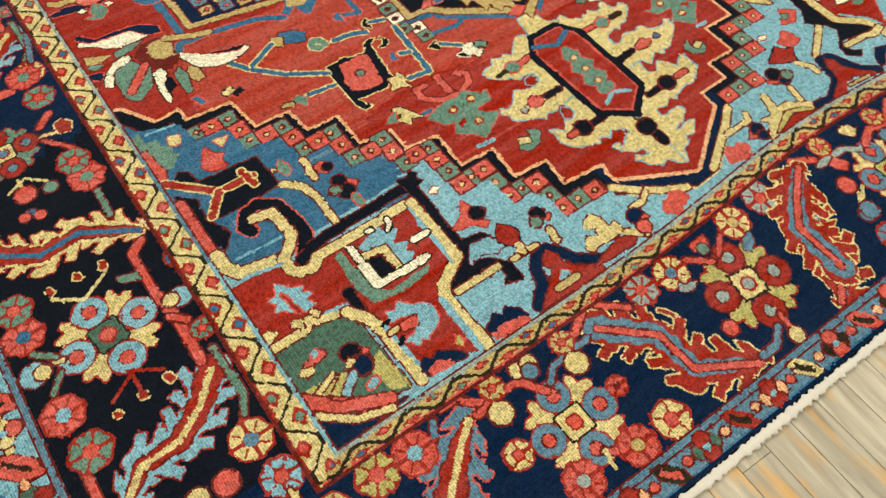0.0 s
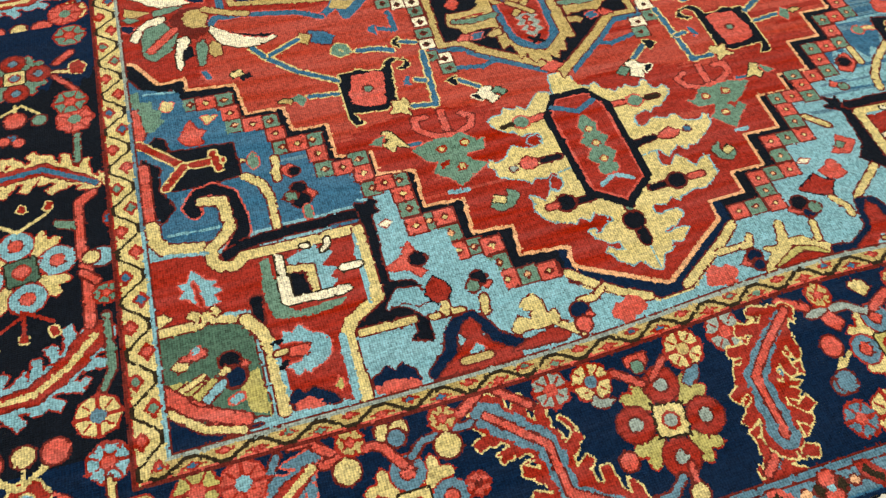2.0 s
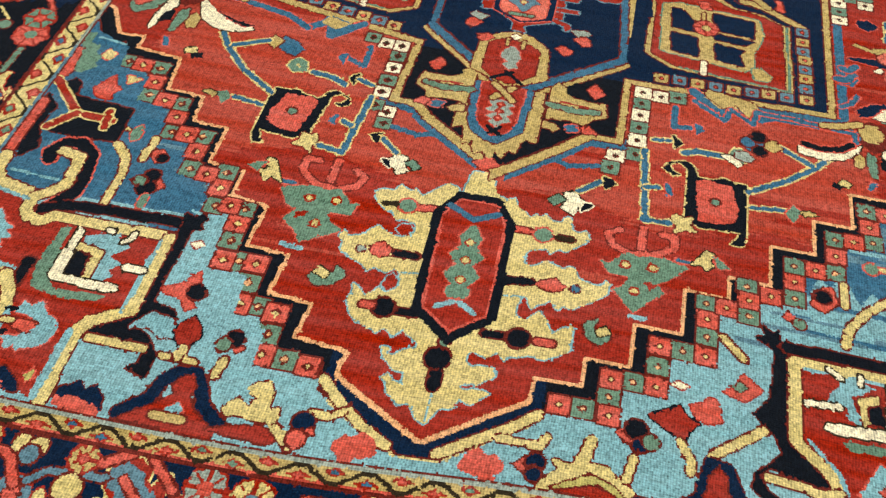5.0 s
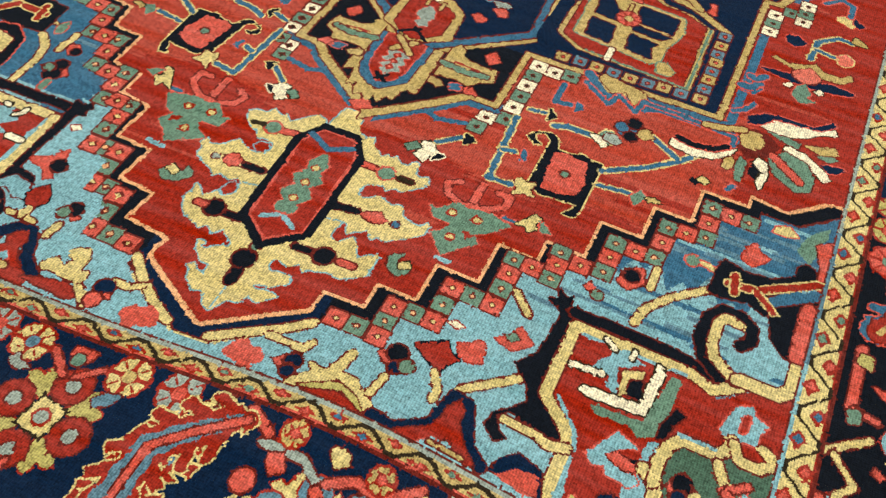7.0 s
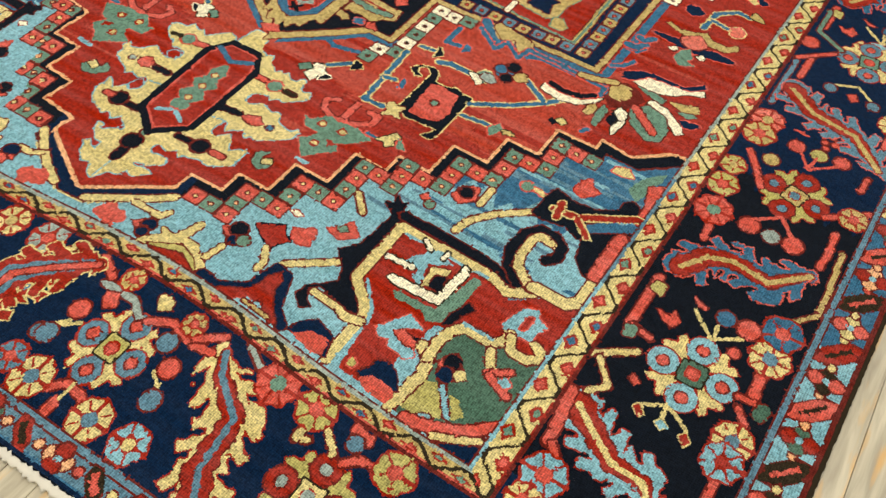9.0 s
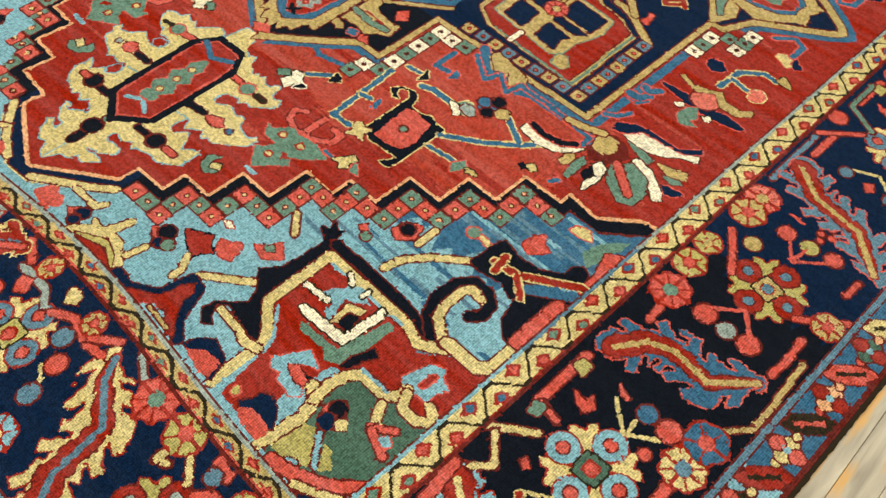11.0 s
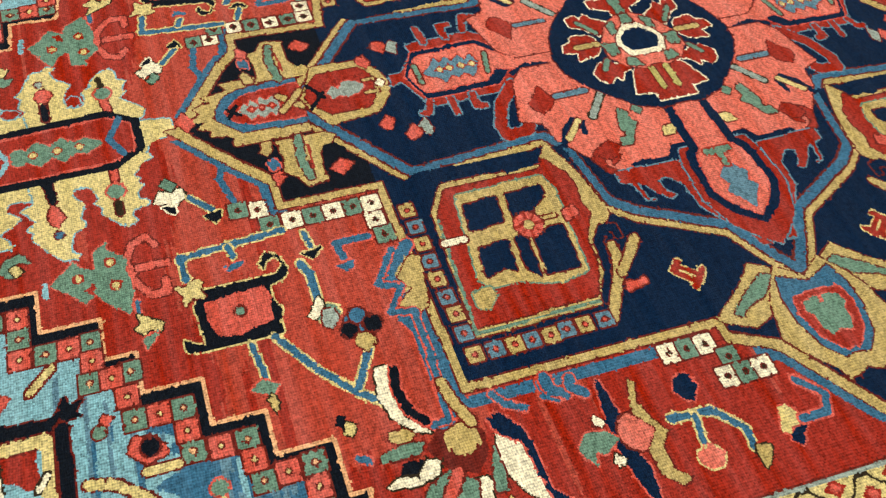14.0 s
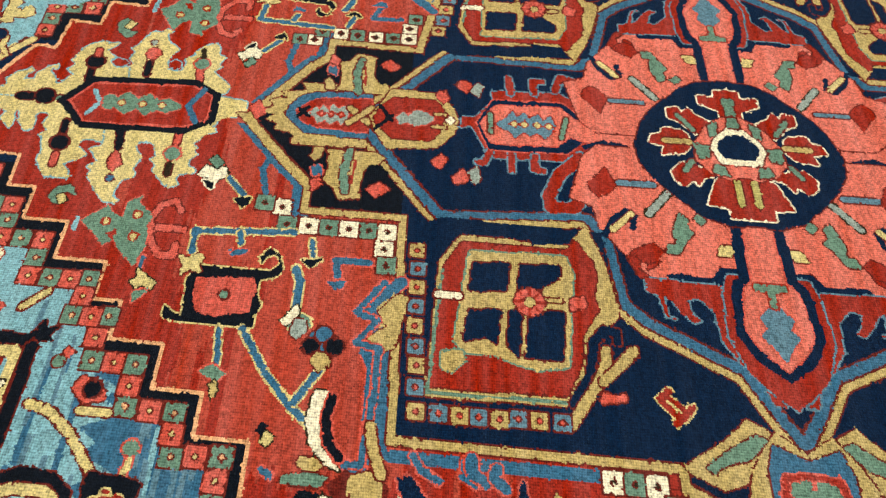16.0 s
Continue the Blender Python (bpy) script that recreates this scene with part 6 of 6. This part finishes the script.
p = motif("compound_rosette", "red star flower with cream dots")
rosette(p, -320, -4, 9.57, "red", "sky", edge="cream", n=6)
band(p, "cream", (-336, 11, -323, 2, -308, 12), 3.00)
band(p, "cream", (-321, 12, -321, 3), 2.40)
disc_dot(p, -336, 16, 6, "coral")
disc_dot(p, -307, 16, 6, "coral")
disc_dot(p, -321, 17, 5, "cream")
shape(p, "coral", (-309, -3, -302, -7, -299, -12, -305, -9), "maroon")

p = motif("rosette")
rosette(p, -274, -24, 8.7, "tan", "steel", n=6)
band(p, "cream", (-285, -4, -284, -14), 2.50, "maroon")
whole = ((II > LEFT - GS) & (II < RIGHT + GS) & (JJ > -GE)) | (LEFT - II > SIDE_MAIN) | (II - RIGHT > SIDE_MAIN) | (JJ < -END_MAIN)
chart[whole], owner[whole] = keep[0][whole], keep[1][whole]

# ---- the side borders go on with the same figures, two repeats further ----
plain = np.isin(owner, (left_border, right_border))
for cols, first in (((II[0] < LEFT - GS - 1) & (II[0] > LEFT - SIDE_MAIN), 318), ((II[0] > RIGHT + GS + 1) & (II[0] < RIGHT + SIDE_MAIN), 424)):
    for y in range(first - J0, JC + 30 - J0):
        take = cols & plain[y] & ~plain[y - 303]
        chart[y, take], owner[y, take] = chart[y - 303, take], owner[y - 303, take]

# ---- the other half of the rug mirrors this one ----
n_half = len(PARTS)
low = JC - J0
chart, owner = chart[:low], owner[:low]
chart = np.concatenate([chart, chart[::-1]])
owner = np.concatenate([owner, np.where(owner[::-1] == field, field, owner[::-1] + n_half)])
NJ = 2 * low

# each knot is drawn as two by two tufts, and slanting outlines step at the tufts
rs = np.random.RandomState(5)
stray = rs.rand(NJ, NI)
col = np.clip(np.arange(NI)[None, :] + np.where(stray < 0.03, -1, np.where(stray > 0.97, 1, 0)), 0, NI - 1)
stray = rs.rand(NJ, NI)
row = np.clip(np.arange(NJ)[:, None] + np.where(stray < 0.02, -1, np.where(stray > 0.98, 1, 0)), 0, NJ - 1)
whole = owner.astype(np.int64) * 64 + chart[row, col]
ring = np.pad(whole, 1, mode="edge")
up, down, left, right = ring[:-2, 1:-1], ring[2:, 1:-1], ring[1:-1, :-2], ring[1:-1, 2:]
fine = np.repeat(np.repeat(whole, 2, 0), 2, 1)
fine[0::2, 0::2] = np.where((left == up) & (left != down) & (up != right), up, whole)
fine[0::2, 1::2] = np.where((up == right) & (up != left) & (right != down), right, whole)
fine[1::2, 0::2] = np.where((down == left) & (down != right) & (left != up), left, whole)
fine[1::2, 1::2] = np.where((right == down) & (right != up) & (down != left), down, whole)
NI, NJ = 2 * NI, 2 * NJ
owner = (fine // 64).astype(np.int16)
# tufts stray by one place here and there, so that outlines are fuzzy
stray = np.repeat(rs.rand(NJ // 2, NI), 2, 0)
col = np.clip(np.arange(NI)[None, :] + np.where(stray < 0.05, -1, np.where(stray > 0.95, 1, 0)), 0, NI - 1)
stray = np.repeat(rs.rand(NJ, NI // 2), 2, 1)
row = np.clip(np.arange(NJ)[:, None] + np.where(stray < 0.04, -1, np.where(stray > 0.96, 1, 0)), 0, NJ - 1)
chart = (fine % 64).astype(np.int16)[row, col]
PARTS += PARTS

HALF = 1.058
ANGLE_E, ANGLE_A, ANGLE_B = radians(1.65), radians(91.9), radians(88.0)


def rug_point(u, v):
    """The rug is hand-knotted: its sides lean in a little and its end bows."""
    k = np.clip((u + HALF) / (2 * HALF), 0, 1)
    a = ANGLE_A + (ANGLE_B - ANGLE_A) * k
    b = 0.045 * np.exp(-((u - 0.3) / 0.42) ** 2) * np.clip(1 + v / 0.4, 0, 1) * np.clip(1 - v / 0.8, 0, 1)
    x = u * math.cos(ANGLE_E) + v * np.cos(a) - b * math.sin(ANGLE_E)
    y = u * math.sin(ANGLE_E) + v * np.sin(a) + b
    z = 0.0012 * np.sin(3.1 * u + 1.7 * v) * np.sin(2.3 * v - 1.1 * u) - 0.0012
    return x, y, z


rug = tagged(new("rug"), "large hand-knotted red and navy wool rug on wood floor", "rug")
rug.empty_display_size = 0.3


def pile_mesh(name, rows, a, b, dye):
    """Runs of like knots as quads: rows, first and last columns, dyes."""
    n = len(rows)
    me = bpy.data.meshes.new(name)
    i = np.stack([a, b, b, a], 1).astype(float) / 2 + I0
    j = np.stack([rows, rows, rows + 1, rows + 1], 1).astype(float) / 2 + J0
    u, v = i * KNOT + AXIS, j * KNOT
    x, y, z = rug_point(u, v)
    me.vertices.add(4 * n)
    me.vertices.foreach_set("co", np.stack([x, y, z], -1).astype(np.float32).ravel())
    me.loops.add(4 * n)
    me.loops.foreach_set("vertex_index", np.arange(4 * n, dtype=np.int32))
    me.polygons.add(n)
    me.polygons.foreach_set("loop_start", np.arange(0, 4 * n, 4, dtype=np.int32))
    used = sorted(set(dye.tolist()))
    for k in used:
        me.materials.append(WOOL[NAMES[k]])
    lut = np.zeros(len(NAMES), np.int32)
    lut[used] = np.arange(len(used))
    me.polygons.foreach_set("material_index", lut[dye].astype(np.int32))
    me.update(calc_edges=True)
    lay_uv = me.uv_layers.new(name="UVMap")
    lay_uv.data.foreach_set("uv", np.stack([u, v], -1).astype(np.float32).ravel())
    return me


# runs: same owner and dye along a row, broken every 12 knots
key = owner.astype(np.int64) * 64 + chart
start = np.ones((NJ, NI), bool)
start[:, 1:] = key[:, 1:] != key[:, :-1]
start[:, ::24] = True
rr, cc = np.nonzero(start)
flat = rr * NI + cc
stop = np.append(flat[1:], NJ * NI) - flat + cc
run_owner, run_dye = owner[rr, cc], chart[rr, cc]

# pieces of a motif that do not touch are parts of their own; grounds stay whole
GROUNDS = {"field", "main_border", "guard_border", "outer_guard", "spandrel", "medallion", "salmon_ground"}
n_runs = len(rr)
link = list(range(n_runs))


def root(a):
    while link[a] != a:
        link[a] = link[link[a]]
        a = link[a]
    return a


run_id = np.zeros(NJ * NI, np.int64)
run_id[flat] = 1
run_id = (np.cumsum(run_id) - 1).reshape(NJ, NI)
split = np.array([name not in GROUNDS for name, label in PARTS])
for down, a0, a1, b0, b1 in ((0, 0, NI - 1, 1, NI), (1, 0, NI, 0, NI), (1, 0, NI - 1, 1, NI), (1, 1, NI, 0, NI - 1)):
    oa, ob_ = owner[:NJ - down, a0:a1], owner[down:, b0:b1]
    ra, rb = run_id[:NJ - down, a0:a1], run_id[down:, b0:b1]
    same = (oa == ob_) & (ra != rb) & split[oa]
    both = np.unique(ra[same] * n_runs + rb[same])
    for ab in both.tolist():
        x, y = root(ab // n_runs), root(ab % n_runs)
        if x != y:
            link[y] = x
piece = np.array([root(a) for a in range(n_runs)])
piece = np.where(split[run_owner], piece, -1 - run_owner.astype(np.int64))
size = np.zeros(n_runs, np.int64)
np.add.at(size, piece[piece >= 0], (stop - cc)[piece >= 0])
# crumbs of a few tufts go with the piece beside them
for a in np.nonzero((piece >= 0) & (size[np.maximum(piece, 0)] < 60))[0].tolist():
    piece[a] = piece[a - 1]
order = np.argsort(piece, kind="stable")
ids, first = np.unique(piece[order], return_index=True)
for pc, pick in zip(ids.tolist(), np.split(order, first[1:])):
    name, label = PARTS[int(run_owner[pc]) if pc >= 0 else -1 - pc]
    ob = new(name, pile_mesh(name, rr[pick], cc[pick], stop[pick], run_dye[pick]))
    ob.parent = rug
    tagged(ob, label)


# ---- rug edges: foundation, end fringe, side cords ----
def grid_sheet(name, u0, u1, v0, v1, nu, nv, drop, thick, mat):
    """A bent slab that follows the rug's plan."""
    bm = bmesh.new()
    for layer in (drop, drop - thick):
        for b in range(nv + 1):
            for a in range(nu + 1):
                u, v = u0 + (u1 - u0) * a / nu, v0 + (v1 - v0) * b / nv
                x, y, z = rug_point(np.float64(u), np.float64(v))
                bm.verts.new((x, y, z + layer))
    bm.verts.ensure_lookup_table()
    s = (nu + 1) * (nv + 1)
    q = lambda a, b: b * (nu + 1) + a
    for b in range(nv):
        for a in range(nu):
            bm.faces.new([bm.verts[k] for k in (q(a, b), q(a + 1, b), q(a + 1, b + 1), q(a, b + 1))])
            bm.faces.new([bm.verts[s + k] for k in (q(a, b + 1), q(a + 1, b + 1), q(a + 1, b), q(a, b))])
    rim = [q(a, 0) for a in range(nu)] + [q(nu, b) for b in range(nv)] + [q(a, nv) for a in range(nu, 0, -1)] + [q(0, b) for b in range(nv, 0, -1)]
    for k1, k2 in zip(rim, rim[1:] + rim[:1]):
        bm.faces.new([bm.verts[k] for k in (k1, s + k1, s + k2, k2)])
    bmesh.ops.recalc_face_normals(bm, faces=bm.faces[:])
    me = bpy.data.meshes.new(name)
    bm.to_mesh(me)
    bm.free()
    me.materials.append(mat)
    return new(name, me)


UL, UR, VB, VT = I0 * KNOT + AXIS, I1 * KNOT + AXIS, J0 * KNOT, J1 * KNOT
foundation = grid_sheet("foundation", UL, UR, VB, VT, 60, 80, -0.0015, 0.008, WOOL["tan"])
foundation.parent = rug


def rope(name, pts, r, mat, fuzz, seed, flat=0.8):
    """A round, slightly uneven cord along points of the plan."""
    rnd = random.Random(seed)
    bm = bmesh.new()
    ring = []
    for k, (u, v) in enumerate(pts):
        x, y, z = rug_point(np.float64(u), np.float64(v))
        k2 = min(k + 1, len(pts) - 1)
        k1 = max(k2 - 1, 0)
        xa, ya, za = rug_point(np.float64(pts[k1][0]), np.float64(pts[k1][1]))
        xb, yb, zb = rug_point(np.float64(pts[k2][0]), np.float64(pts[k2][1]))
        t = Vector((xb - xa, yb - ya, 0)).normalized()
        nrm = Vector((-t.y, t.x, 0))
        g = r * (1 + rnd.uniform(-fuzz, fuzz))
        vs = []
        for q in range(8):
            a = q * math.tau / 8
            gg = g * (1 + rnd.uniform(-fuzz, fuzz) * 0.6)
            p = Vector((x, y, z - 0.0045)) + nrm * (gg * math.cos(a)) + Vector((0, 0, max(gg * flat * math.sin(a), -0.0055)))
            vs.append(bm.verts.new(p))
        ring.append(vs)
    for a, b in zip(ring, ring[1:]):
        for q in range(8):
            bm.faces.new((a[q], a[(q + 1) % 8], b[(q + 1) % 8], b[q]))
    bm.faces.new(ring[0][::-1])
    bm.faces.new(ring[-1])
    for f in bm.faces:
        f.smooth = True
    bmesh.ops.recalc_face_normals(bm, faces=bm.faces[:])
    me = bpy.data.meshes.new(name)
    bm.to_mesh(me)
    bm.free()
    me.materials.append(mat)
    ob = new(name, me)
    ob.parent = rug
    return ob


def stations(a, b, step):
    n = int(abs(b - a) / step)
    return [a + (b - a) * k / n for k in range(n + 1)]


for v, s in ((VB, -1), (VT, 1)):
    us = stations(UL, UR, 0.006)
    tagged(rope("end_cord", [(u, v + s * 0.011) for u in us], 0.0105, COTTON, 0.38, 3, 0.45), "thick off-white cotton end finish")
    rope("end_seam", [(u, v) for u in us], 0.004, WOOL["black"], 0.15, 4)
for u, s in ((UL, -1), (UR, 1)):
    vs = stations(VB, VT, 0.008)
    tagged(rope("side_cord", [(u + s * 0.004, v) for v in vs], 0.007, WOOL["brown"], 0.16, 5), "dark brown wool overcast side cord")

# ---- strip floor: boards laid lengthways ----
BOARD = 0.074
rnd = random.Random(8)
shared = {}


def board_mesh(length):
    k = round(length, 1)
    if k not in shared:
        bm = bmesh.new()
        w, h, c = BOARD / 2 - 0.0006, 0.006, 0.0007
        prof = [(-w, 0), (w, 0), (w, h - c), (w - c, h), (-w + c, h), (-w, h - c)]
        ends = [[bm.verts.new((x, y, z)) for x, z in prof] for y in (0.0006, k - 0.0006)]
        for q in range(6):
            bm.faces.new((ends[0][q], ends[0][(q + 1) % 6], ends[1][(q + 1) % 6], ends[1][q]))
        bm.faces.new(ends[0][::-1])
        bm.faces.new(ends[1])
        bmesh.ops.recalc_face_normals(bm, faces=bm.faces[:])
        me = bpy.data.meshes.new("board")
        bm.to_mesh(me)
        bm.free()
        me.materials.append(OAK)
        shared[k] = me
    return shared[k], k


x = -4.122
while x < X1 - 0.04:
    even = abs(x + 0.422) < 0.01
    y = -3.388 if even else Y0
    ln = 0.2 if even else rnd.choice((0.3, 0.5, 0.7, 1.0, 1.3))
    while y < Y1:
        me, ln = board_mesh(ln)
        lo, hi = max(y, Y0), min(y + ln, Y1)
        if hi - lo > 0.15:
            me, ln2 = board_mesh(max(round(hi - lo - 0.05, 1), 0.1)) if hi - lo < ln - 0.01 else (me, ln)
            ob = new("board", me)
            ob.parent = floor
            ob.matrix_basis = pose(x, lo, FLOOR_Z - 0.006 + rnd.uniform(-0.0004, 0.0002))
        y += ln
        ln = 0.9 if even else rnd.choice((0.9, 1.2, 1.5, 1.8, 2.1))
    x += BOARD
